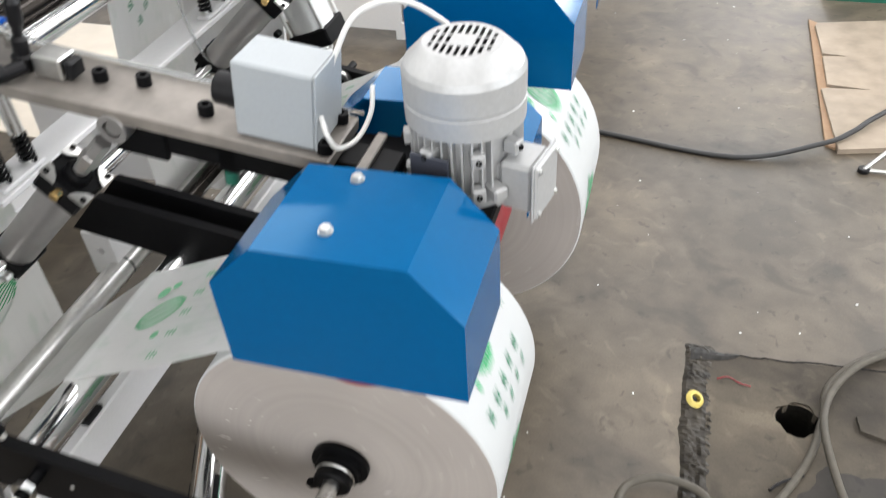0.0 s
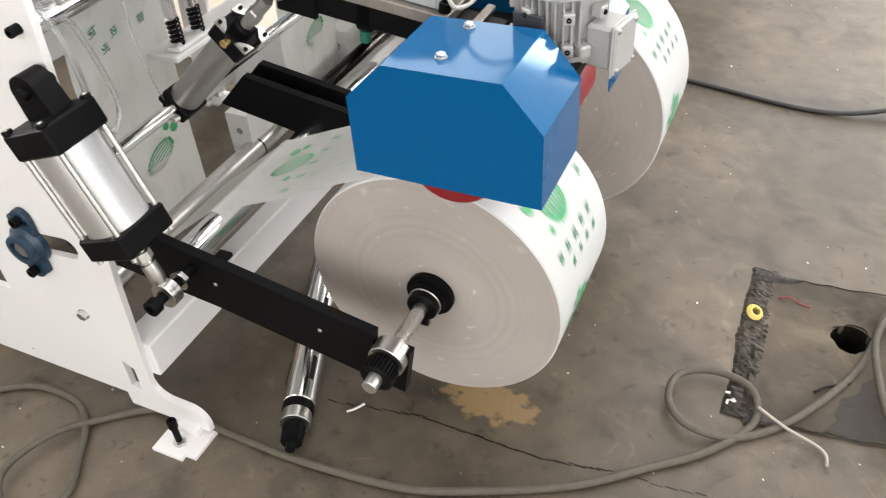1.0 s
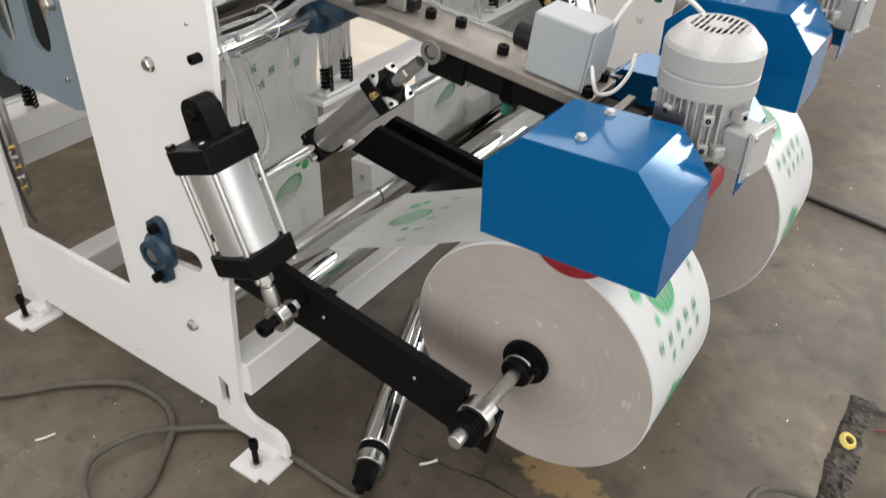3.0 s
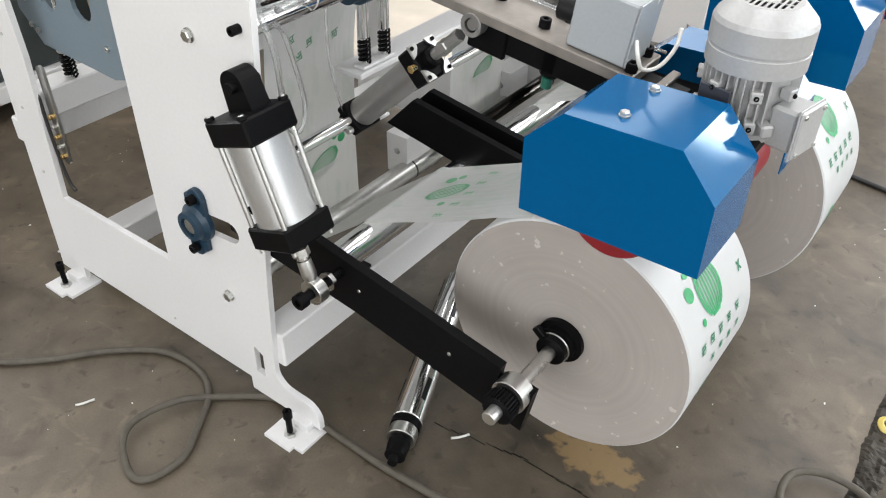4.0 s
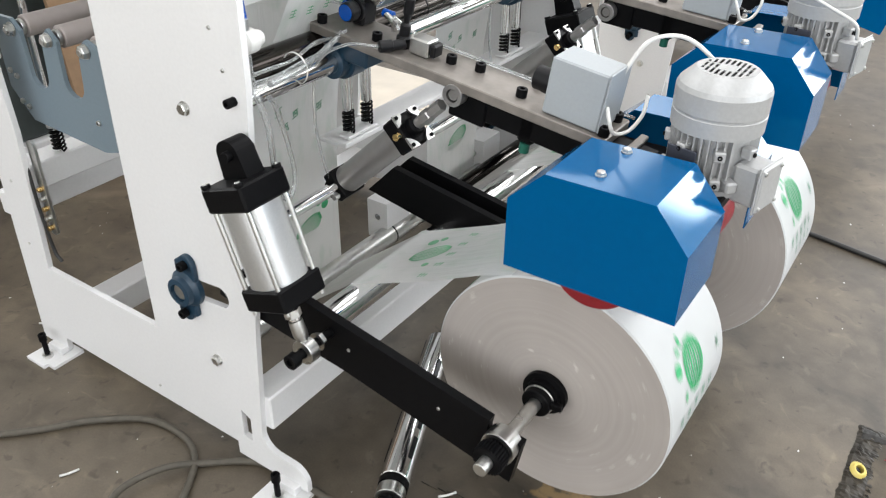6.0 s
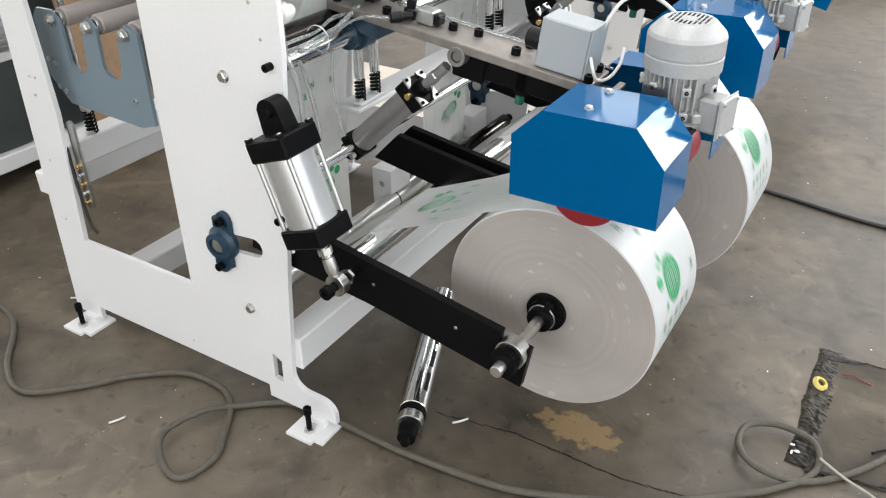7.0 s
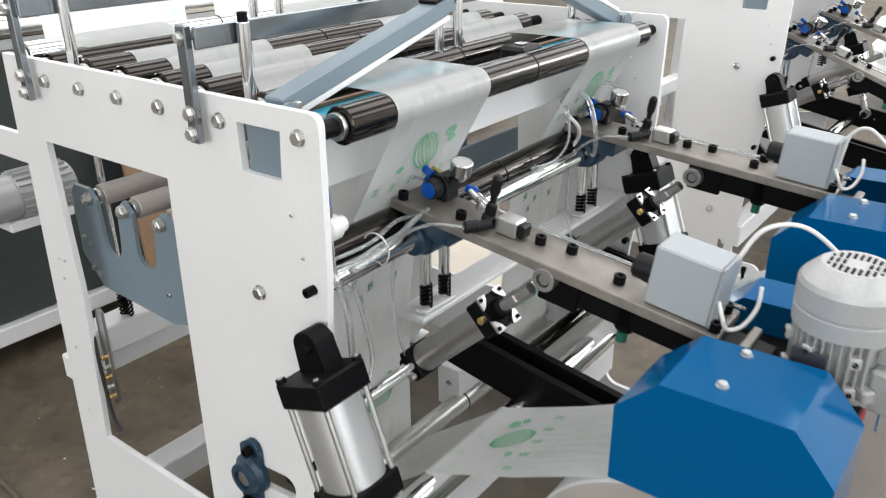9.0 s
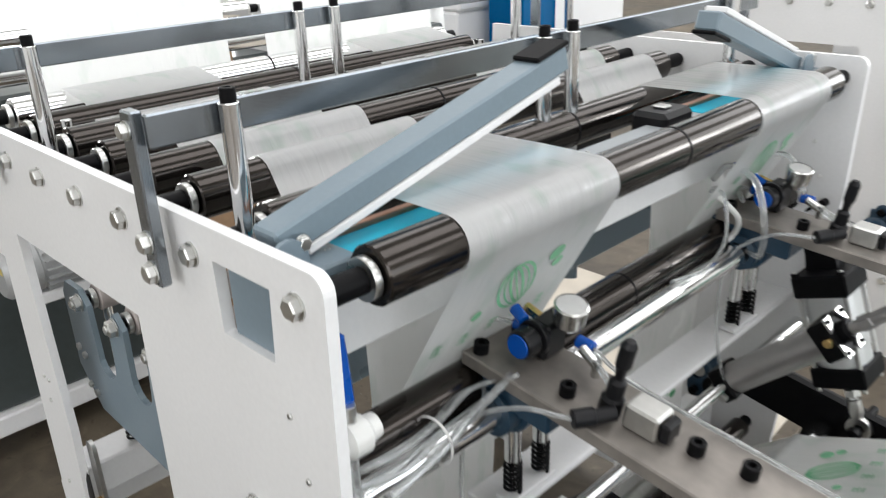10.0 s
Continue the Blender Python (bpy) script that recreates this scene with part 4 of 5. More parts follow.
def print_marks(bm_green, bm_ink, r, y0, y1, a0):
    """Printed repeat on a roll's outer surface: a striped oval with leaves, and rows of unreadable characters as bars."""
    w = y1 - y0

    def quad(bm, u, v, du, dv, rot=0.0):
        """u: along the axis, v: along the circumference, metres."""
        c, s = math.cos(rot), math.sin(rot)
        vs = []
        for p, q in ((-du, -dv), (du, -dv), (du, dv), (-du, dv)):
            uu, vv = u + p * c - q * s, v + p * s + q * c
            a = a0 + vv / r
            vs.append(bm.verts.new((math.cos(a) * (r + 0.0012), uu, math.sin(a) * (r + 0.0012))))
        bm.faces.new(vs)

    def oval(bm, u, v, ru, rv, k0=0.0, n=20):
        c = bm.verts.new((math.cos(a0 + v / r) * (r + 0.0012), u, math.sin(a0 + v / r) * (r + 0.0012)))
        ring = []
        for k in range(n):
            uu, vv = u + ru * math.cos(2 * math.pi * k / n), v + rv * math.sin(2 * math.pi * k / n)
            ring.append(bm.verts.new((math.cos(a0 + vv / r) * (r + 0.0012), uu, math.sin(a0 + vv / r) * (r + 0.0012))))
        for k in range(n):
            bm.faces.new((c, ring[k], ring[(k + 1) % n]))

    um = y0 + w * 0.42
    for k in range(-4, 5):
        n = 16
        for j in range(n):
            q = (j + 0.5) / n * 2 - 1
            e = 0.0098 * math.sqrt(max(0.03, 1 - q * q))
            quad(bm_green, um + k * e, 0.055 + q * 0.052, (0.0034 if abs(k) == 4 else 0.0019 + 0.001 * (k % 2)) * (0.6 + 0.4 * math.sqrt(1 - q * q)), 0.0040, 0.5 * k * 0.25 * q)
    oval(bm_green, um - 0.066, 0.075, 0.014, 0.014)
    oval(bm_green, um - 0.03, 0.118, 0.007, 0.010)
    oval(bm_green, um - 0.048, 0.105, 0.009, 0.006)
    oval(bm_green, um - 0.052, 0.012, 0.007, 0.008)
    for rowv, nn, size, u0 in ((-0.035, 5, 0.011, 0.14), (-0.072, 4, 0.008, 0.3)):
        for k in range(nn):
            cu, cv = y0 + w * (u0 + 0.15 * k), rowv + random.uniform(-0.003, 0.003)
            for j in range(3):
                quad(bm_ink, cu + random.uniform(-0.2, 0.2) * size, cv + (j - 1) * size * 0.7, size * random.uniform(0.6, 1.0), 0.0012, random.uniform(-0.1, 0.1))
            for j in range(2):
                quad(bm_ink, cu + (j - 0.5) * size * random.uniform(0.7, 1.3), cv, 0.0012, size * random.uniform(0.6, 1.0), random.uniform(-0.15, 0.15))
            quad(bm_ink, cu, cv, 0.0011, size * 0.8, random.choice((0.7, -0.7)))
    quad(bm_ink, y1 - 0.03, 0.03, 0.002, 0.012, 0.6)
    quad(bm_ink, y1 - 0.03, 0.03, 0.002, 0.012, -0.6)


def film_roll(y, r):
    """Roll of printed film on its shaft; it turns about its own y axis. Local origin: on the axis at the arm's outside."""
    ob = thing("film_roll", (0.565, y, 0.449), "large roll of white film with green print on a steel shaft", "film roll", "film rolls")
    f0, f1 = 0.193, 0.482
    part("film_winding", lathe(B(), (0, f0, 0), (0, 1, 0), [(r - 0.003, 0.0), (r, 0.003), (r, f1 - f0 - 0.003), (r - 0.003, f1 - f0)], 96), ROLLSIDE, ob)
    prof = [(0.04, 0.004)]
    random.seed(7)
    q = 0.04
    while q < r - 0.02:
        q += random.uniform(0.006, 0.02)
        prof.append((min(q, r - 0.004), random.choice((0.0, 0.0004, 0.0008, 0.0012))))
    prof.append((r - 0.003, 0.0))
    part("winding_face", lathe(B(), (0, f0, 0), (0, 1, 0), prof[::-1], 96), ROLLFACE, ob, "greyish edge of the wound film with fine rings")
    part("winding_face", lathe(B(), (0, f1, 0), (0, 1, 0), [(0.04, 0), (r - 0.003, 0)], 64), ROLLFACE, ob)
    g, k = B(), B()
    for a in range(0, 360, 60):
        print_marks(g, k, r, f0 + 0.02, f1 - 0.01, radians(a + 3))
    tagged(part("green_print", g, PRINT, ob), kind="stuff")
    tagged(part("printed_lettering", k, INK, ob), kind="stuff")
    part("core", ringbody(B(), (0, f0 - 0.002, 0), (0, f1 + 0.002, 0), 0.046, 0.036, 32), CARD, ob)
    ch = part("core_chuck", lathe(B(), (0, f0 - 0.045, 0), (0, 1, 0), [(0.014, 0), (0.028, 0), (0.030, 0.002), (0.030, 0.022), (0.036, 0.023), (0.036, 0.034), (0.047, 0.036), (0.047, 0.046), (0.014, 0.046)], 32), BLACK, ob, "black clamping collar with a key lug")
    part("key_lug", box(B(), (0.026, f0 - 0.04, -0.008), (0.052, f0 - 0.028, 0.008), 0.002), BLACK, ch)
    for a in (0.0, 0.012):
        part("groove_ring", ringbody(B(), (0, f0 - 0.03 + a, 0), (0, f0 - 0.027 + a, 0), 0.0325, 0.02), STEEL, ch)
    part("shaft", rod(B(), (0, -0.055, 0), (0, 0.66, 0), 0.0135, 24), STEEL, ob)
    part("shaft_bearing", ringbody(B(), (0, 0.005, 0), (0, 0.04, 0), 0.034, 0.02, 32), STEEL, ob, "bright ball bearing ring")
    part("bearing_seal", ringbody(B(), (0, 0.003, 0), (0, 0.03, 0), 0.026, 0.0135, 24), BLACK, ob)
    bm = B()
    teeth = []
    for t in range(28):
        for rr, o in ((0.027, 0.0), (0.031, 0.25), (0.031, 0.55), (0.027, 0.8)):
            a = 2 * math.pi * (t + o) / 28
            teeth.append((rr * math.cos(a), rr * math.sin(a)))
    prism(bm, [teeth], -0.03, -0.004)
    part("gear", bm, BLACK, ob, "small black toothed gear")
    part("shaft_collar", ringbody(B(), (0, 0.60, 0), (0, 0.635, 0), 0.032, 0.0135, 24), STEEL, ob)
    return ob


def web_motif(web, y0):
    """Striped green oval with leaves and bars of lettering on the upright film."""
    def depth(z):
        return -0.205 + 0.06 * (z - 0.5) + 0.0022 if z < 0.75 else -0.19 + 0.145 * (z - 0.75) + 0.0022

    def bar(bm, y, z, dy, dz, rot):
        c, sn = math.cos(rot), math.sin(rot)
        pts = [(y + p * c - q * sn, z + p * sn + q * c) for p, q in ((-dy, -dz), (dy, -dz), (dy, dz), (-dy, dz))]
        bm.faces.new([bm.verts.new((depth(w), v, w)) for v, w in pts])

    oy, oz, a = y0 + 0.165, 0.475, radians(24)
    for k in range(-3, 4):
        bm = B()
        n, h = 12, 0.05
        for j in range(n):
            q = (j + 0.5) / n * 2 - 1
            v = k * 0.0085 * math.sqrt(max(0.02, 1 - q * q))
            bar(bm, oy + q * h * math.cos(a) - v * math.sin(a), oz + q * h * math.sin(a) + v * math.cos(a), h / n * 1.1, 0.0016 if abs(k) < 3 else 0.0024, a - q * k * 0.06)
        part("green_stripe", bm, PRINT, web)
    for dy, dz, rr in ((0.062, 0.045, 0.013), (0.038, 0.058, 0.010), (-0.045, -0.02, 0.008)):
        bm = B()
        bm.faces.new([bm.verts.new((depth(w), v, w)) for v, w in arc(oy + dy, oz + dz, rr, 0, 340, 14)])
        part("green_leaf", bm, PRINT, web)
    for dy, z in ((0.245, 0.405), (0.205, 0.372), (0.225, 0.335), (0.075, 0.825), (0.13, 0.803), (0.21, 0.797), (0.10, 0.78)):
        bm = B()
        for k in range(3):
            bar(bm, y0 + dy + random.uniform(-0.002, 0.002), z + (k - 1) * 0.008, random.uniform(0.006, 0.011), 0.0012, 0.3)
            bar(bm, y0 + dy + (k - 1) * 0.006, z + random.uniform(-0.002, 0.002), 0.0012, random.uniform(0.005, 0.011), random.choice((0.3, 0.3, 0.9)))
        tagged(part("printed_character", bm, INK, web), kind="stuff")


def flat_motif(web, p0, p1, y0, along, half):
    """Striped oval with leaves and bars of lettering on a straight run of film from p0 to p1, as (x, z)."""
    n = math.hypot(p1[0] - p0[0], p1[1] - p0[1])
    dx, dz = (p1[0] - p0[0]) / n, (p1[1] - p0[1]) / n

    def at(u, v):
        return (p0[0] + dx * v - dz * 0.002, u, p0[1] + dz * v + dx * 0.002)

    def strip(bm, pts, w):
        for (u0, v0), (u1, v1) in zip(pts, pts[1:]):
            m = math.hypot(u1 - u0, v1 - v0) or 1.0
            a, b = -(v1 - v0) / m * w, (u1 - u0) / m * w
            bm.faces.new([bm.verts.new(at(*q)) for q in ((u0 - a, v0 - b), (u1 - a, v1 - b), (u1 + a, v1 + b), (u0 + a, v0 + b))])

    cu, turn = y0 + 0.14, radians(58)
    c, q = math.cos(turn), math.sin(turn)
    for k in range(-3, 4):
        pts = []
        for j in range(11):
            f = j / 5 - 1
            g = k * half * 0.19 * math.sqrt(max(0.0, 1 - f * f))
            pts.append((cu + f * half * c - g * q, along + f * half * q + g * c))
        bm = B()
        strip(bm, pts, 0.0023 if k % 2 else 0.0015)
        part("green_stripe", bm, SOFTPRINT, web)
    for du, dv, rr in ((0.06, -0.035, 0.014), (0.075, -0.012, 0.010), (-0.06, 0.03, 0.009)):
        bm = B()
        bm.faces.new([bm.verts.new(at(u, v)) for u, v in arc(cu + du, along + dv, rr, 0, 340, 14)])
        part("green_leaf", bm, SOFTPRINT, web)
    for k in range(5):
        bm = B()
        u, v = y0 + 0.03 + 0.05 * k, along + half * 1.35 + random.uniform(-0.004, 0.004)
        for j in range(3):
            strip(bm, [(u - 0.010, v + (j - 1) * 0.008), (u + 0.010 * random.uniform(0.4, 1), v + (j - 1) * 0.008)], 0.0013)
        strip(bm, [(u, v - 0.011), (u, v + 0.011)], 0.0013)
        tagged(part("printed_character", bm, SOFTPRINT, web), kind="stuff")


def film_web(y0, y1, r):
    """The film's way: off the roll, round the low rollers, up behind the hinge shaft, over the top rollers."""
    ax, az = 0.565, 0.449
    a = radians(112)
    start = (ax + r * math.cos(a), az + r * math.sin(a))
    low = [start, (0.40, 0.655), (0.275, 0.592), (0.088, 0.511)] + arc(0.088, 0.475, 0.036, 95, 150, 4) + [(-0.178, 0.306)]
    under = arc(-0.178, 0.321, 0.029, 290, 160, 6)
    up_part = [(-0.205, 0.5), (-0.19, 0.75), (-0.158, 0.97), (-0.162, 1.10), (-0.168, 1.2)]
    front = [(-0.112, 0.985), (-0.0445, 1.103)] + arc(-0.006, 1.24, 0.0345, -31, 90, 9) + [(-0.1, 1.2745)] + arc(-0.197, 1.24, 0.0325, 88, 150, 5)
    for x in (-0.366, -0.497, -0.628, -0.758):
        front += [(x + 0.067, 1.195)] + arc(x, 1.24, 0.0325, 35, 145, 7)
    front += [(-0.84, 1.19), (-0.93, 1.268), (-1.03, 1.284)]
    for path, lab in ((low, "thin white printed film running off the roll"), (under + up_part, "white printed film rising behind the hinge shaft"), (front, "white printed film over the dark top rollers")):
        web = tagged(part("film_web", sheet(B(), path, y0, y1), FILM), lab, "film", "film webs")
        if path[0] == under[0]:
            web_motif(web, y0)
        elif path[0] == low[0]:
            flat_motif(web, (0.088, 0.511), (0.275, 0.592), y0, 0.11, 0.05)
        else:
            flat_motif(web, (0.0235, 1.2222), (-0.112, 0.985), y0, 0.10, 0.055)


# ---- the near unwinder ----
side_plate("side_plate", 0.0)
side_plate("side_plate", W)
cross_beams(0.0)


def machine(y0, full=True):
    y_rod("hinge_shaft", -0.032, 0.962, y0 + TH, y0 + W, 0.021, CHROME, "polished steel hinge shaft of the swing bars", "shaft")
    y_rod("guide_roller", -0.078, 0.986, y0 + TH, y0 + W, 0.033, ROLLER, "dark glossy guide roller", "roller", 0.03, 0.015)
    for ya, yb in ((0.055, 0.635), (0.69, W - 0.05)):
        y_rod("guide_roller", 0.088, 0.475, y0 + ya, y0 + yb, 0.033, CHROME, "polished silver guide roller", "roller", 0.012, 0.013)
    y_rod("guide_roller", -0.178, 0.321, y0 + TH, y0 + W, 0.028, STEEL, "worn bare steel guide roller", "roller", 0.03, 0.013)
    y_rod("tie_shaft", -0.018, 0.690, y0 + TH, y0 + W, 0.014, CHROME, "polished steel tie shaft", "shaft")
    for x in (-0.006, -0.197, -0.366, -0.497, -0.628, -0.758):
        y_rod("guide_roller", x, 1.24, y0 + TH, y0 + W, 0.033 if x > -0.1 else 0.031, ROLLER, "dark glossy guide roller", "roller", 0.075 if x > -0.1 else 0.08, 0.015)
    for x in (-0.825, -0.683, -0.546):
        y_rod("dancer_roller", x, 0.944, y0 + 0.075, y0 + W - 0.06, 0.026, TAN, "matt grey-brown dancer roller", "roller", 0.03, 0.011)
    lift_cylinder(y0 - 0.045)
    lift_cylinder(y0 + W - 0.060)


machine(0.0)
ROLLS = []
for k, (r, dz, tilt) in enumerate(((0.253, 0.0, 7.8), (0.278, 0.026, 5.0))):
    o = k * LANE
    unwind_arm(0.035 if k == 0 else 0.645, k == 0)
    unwind_arm(0.578 + o)
    press_cylinder(0.296 + o)
    swing_bar(0.288 + o, tilt)
    drive_unit(0.508 + 0.009 * k, 0.092 + o + 0.008 * k, 0.778 + dz, k > 0)
    ROLLS.append(film_roll(o, r))
    film_web(0.197 + o, 0.478 + o, r)

pad = thing("rubber_pad", (-0.072, 0.305, 0.2455), "small black rubber pad lying on the white cross beam", "pad")
part("pad_body", box(B(), (-0.035, -0.026, 0.0), (0.035, 0.026, 0.012), 0.003), BLACKP, pad)
part("pad_rib", box(B(), (-0.030, -0.004, 0.0125), (0.030, 0.004, 0.016), 0.001), BLACKP, pad)

# spare shaft lying on the floor
p0, p1 = Vector((0.265, 0.054, 0.045)), Vector((0.0, 0.685, 0.045))
n = (p1 - p0).length
sp = new("spare_shaft")
sp.matrix_basis = Matrix.Translation(p0) @ frame_of(p0, p1)
tagged(sp, "spare chromed air shaft lying on the floor", "shaft")
part("shaft_body", lathe(B(), (0, 0, 0.075), (0, 0, 1), [(0.015, 0), (0.036, 0), (0.038, 0.002), (0.038, n - 0.15), (0.036, n - 0.148), (0.015, n - 0.148)], 32), CHROME, sp)
part("black_ring", ringbody(B(), (0, 0, 0.055), (0, 0, 0.075), 0.036, 0.015), BLACK, sp)
part("bearing_ring", ringbody(B(), (0, 0, 0.022), (0, 0, 0.053), 0.034, 0.018), STEEL, sp)
part("stub_gear", lathe(B(), (0, 0, -0.045), (0, 0, 1), [(0, 0), (0.011, 0), (0.012, 0.018), (0.024, 0.02), (0.026, 0.06), (0.018, 0.066), (0.018, 0.08)], 20), BLACK, sp)
for k in range(3):
    for j in range(5):
        part("expanding_leaf", box(B(), (-0.006, -0.0395, 0.13 + 0.1 * j), (0.006, -0.0365, 0.2 + 0.1 * j), 0.001, Matrix.Rotation(radians(120 * k - 20), 4, "Z")), BLACKP, sp)

# cables on the floor
CABLE = [(-1.938, 0.044), (-1.442, -0.097), (-1.123, -0.134), (-0.907, -0.294), (-0.769, -0.336), (-0.646, -0.238), (-0.563, -0.14), (-0.441, -0.05), (-0.311, -0.04), (-0.227, -0.082), (-0.164, -0.172), (-0.126, -0.242), (-0.138, -0.322), (-0.184, -0.341),
         (-0.258, -0.303), (-0.291, -0.242), (-0.259, -0.144), (-0.202, -0.068), (-0.1, 0.007), (0.011, 0.021), (0.161, 0.016), (0.311, 0.016), (0.532, 0.068), (0.683, 0.12), (0.866, 0.209), (1.008, 0.308), (1.111, 0.392), (1.194, 0.505), (1.176, 0.59), (1.087, 0.613), (1.016, 0.571), (1.013, 0.486), (1.072, 0.434), (1.172, 0.458), (1.275, 0.552), (1.379, 0.721), (1.423, 0.853), (1.456, 0.984), (1.59, 1.116), (1.895, 1.304)]
CABLE = [(x - (0.012 if x > 0.95 else 0), y - (0.03 if x > 0.5 else 0)) for x, y in CABLE]
bm = B()
tube(bm, [(x, y, 0.011 + (0.016 if 13 < k < 17 or 27 < k < 33 else 0.0)) for k, (x, y) in enumerate(CABLE)], 0.0088, 10, 8)
tagged(part("floor_cable", bm, RUBBER), "dusty grey-brown rubber cable looped on the floor", "cable")
bm = B()
tube(bm, [(1.568, 0.27, 0.02), (1.501, 0.434, 0.022), (1.47, 0.506, 0.026), (1.425, 0.66, 0.03), (1.412, 0.834, 0.036), (1.486, 0.984, 0.03), (1.629, 1.097, 0.02), (1.944, 1.266, 0.02)], 0.0088, 10, 8)
tagged(part("floor_cable", bm, RUBBER), "second dusty rubber cable beside the drain hole", "cable")
bm = B()
tube(bm, [(1.184, 0.51, 0.03), (1.249, 0.482, 0.02), (1.308, 0.467, 0.012), (1.332, 0.449, 0.011), (1.337, 0.42, 0.011)], 0.0036, 8, 6)
tagged(part("wire_end", bm, mat("dusty_pale_wire", (0.34, 0.32, 0.28), 0.6)), "short pale cable end on the floor", "cable")
bm = B()
tube(bm, [(-0.5, 2.26, 0.009), (0.35, 2.05, 0.009), (0.80, 1.955, 0.009), (1.22, 1.888, 0.009), (1.485, 1.985, 0.03), (1.592, 2.076, 0.036), (1.704, 2.216, 0.04), (2.2, 2.8, 0.02)], 0.009, 8, 8)
tagged(part("black_floor_cable", bm, DARKRUB), "black cable across the floor over the board", "cable")

# boards and clutter on the far floor
pb = thing("plywood_board", (0, -0.13, 0), "split and stained plywood board lying on the floor", "board")
edge = [(1.541, 2.108), (1.818, 2.178), (2.221, 2.282), (2.146, 3.231), (1.542, 3.09), (1.532, 3.062), (1.542, 2.808), (1.635, 2.794), (1.541, 2.784), (1.54, 2.554), (1.688, 2.535), (1.542, 2.526), (1.517, 2.517)]
part("board", prism(B(), [edge], 0.001, 0.02, "z"), WOOD, pb)
part("under_sheet", prism(B(), [[(1.507, 2.15), (1.537, 2.131), (1.573, 3.09), (1.514, 3.146)]], 0.0005, 0.009, "z"), CARD, pb)


# ---- upper works of the near unwinder ----
def top_rail(x, rods, z=1.358):
    """Steel rail across the machine on two posts, with chromed drop rods."""
    ob = thing("top_rail", (x, 0, 0), "bright steel rail on posts with chromed drop rods", "rail", "top rails")
    ob.matrix_basis = Matrix.Translation((x, 0.0, 0))
    part("rail_bar", box(B(), (0.005, -0.02, z - 0.018), (0.015, W + 0.03, z + 0.018), 0.002), RAIL, ob)
    for y0 in (-0.022, W + 0.022):
        post = part("post", box(B(), (-0.026, y0 - 0.007, 1.2), (-0.001, y0 + 0.007, z + 0.02), 0.002), RAIL, ob)
        for zz in (1.217, 1.252):
            part("hex_bolt", hexbolt(B(), (-0.014, y0 - 0.007, zz), (0, -1, 0), 0.0115, 0.009), STEEL, post)
        part("hex_bolt", hexbolt(B(), (-0.014, y0 - 0.007, z), (0, -1, 0), 0.009, 0.008), STEEL, post)
    for y in rods:
        r = part("drop_rod", rod(B(), (0.03, y, 1.19 if x > -0.5 else 1.17), (0.03, y, z + 0.018), 0.0115, 20), CHROME, ob)
        part("cap_screw", capscrew(B(), (0.03, y, z + 0.018), (0, 0, 1), 0.009, 0.016), BLACK, r)
    return ob


top_rail(-0.222, (0.066, 0.60, 0.67, 1.20), 1.376)
top_rail(-0.782, (0.064, 0.56, 0.645, 1.20), 1.386)


def hinged_arm(y0, y1, z0, z1):
    """Blue-grey hinged sensing arm with a white pad beneath."""
    ob = thing("hinged_arm", (-0.09, y0, z0), "blue-grey enamelled hinged arm with a white pad beneath", "machine arm", "hinged arms")
    s = 1 if y1 > y0 else -1
    n = math.hypot(y1 - y0, z1 - z0)
    m = Matrix.Rotation(math.atan2(z1 - z0, y1 - y0), 4, "X")
    part("arm_channel", box(B(), (-0.021, 0.0, -0.01), (0.021, n, 0.022), 0.003, m), SLATE, ob)
    part("pad", box(B(), (-0.02, 0.03, -0.022), (0.02, n - 0.02, -0.011), 0.002, m), WHITE, ob)
    part("end_cap", box(B(), (-0.022, n - 0.06, 0.0225), (0.022, n + 0.004, 0.029), 0.002, m), BLACK, ob)
    part("pivot_screw", hexbolt(B(), (0.030, 0.02, 0.008), (1, 0, 0), 0.008, 0.006), STEEL, ob)
    bm = B()
    box(bm, (-0.055, -0.02 if s > 0 else -0.045, -0.135), (0.034, 0.0 if s > 0 else -0.025, -0.018), 0.003)
    box(bm, (-0.055, -0.02 if s > 0 else -0.045, -0.03), (0.05, 0.075 if s > 0 else 0.05, -0.016), 0.003)
    part("hinge_bracket", bm, SLATE, ob)
    bm = B()
    prism(bm, [arc(0.0, -0.004, 0.022, 0, 180, 8) + [(-0.022, -0.018), (0.022, -0.018)]], 0.031, 0.037, "x")
    part("hinge_ear", bm, SLATE, ob)
    return ob


hinged_arm(0.030, 0.495, 1.266, 1.384)
hinged_arm(W - 0.05, 0.90, 1.270, 1.396)

sb = thing("sensor_bar", (-0.075, 0.03, 1.23), "grey bar partly covered in cyan protective film beside a roller", "bar")
part("bar_body", box(B(), (-0.022, 0, -0.02), (0.022, W - 0.06, 0.0165), 0.002), GREY, sb)
for ya, yb in ((0.001, 0.44), (0.83, W - 0.061)):
    part("protective_film", box(B(), (-0.0225, ya, -0.018), (0.0235, yb, 0.018), 0.001), CYAN, sb, "wrinkled cyan protective film")
    part("copper_edge", box(B(), (-0.034, ya, 0.0), (-0.0235, yb, 0.024), 0.001), COPPER, sb)
for k in range(6):
    part("screw", capscrew(B(), (0.0, 0.06 + 0.23 * k, 0.018), (0, 0, 1), 0.005, 0.002), STEEL, sb)
cb = thing("centre_clamp", (-0.092, 0.785, 1.228), "black clamp block at the middle of the sensor bar", "clamp")
part("clamp_body", box(B(), (-0.035, -0.045, -0.005), (0.03, 0.045, 0.038), 0.008), BLACKP, cb)
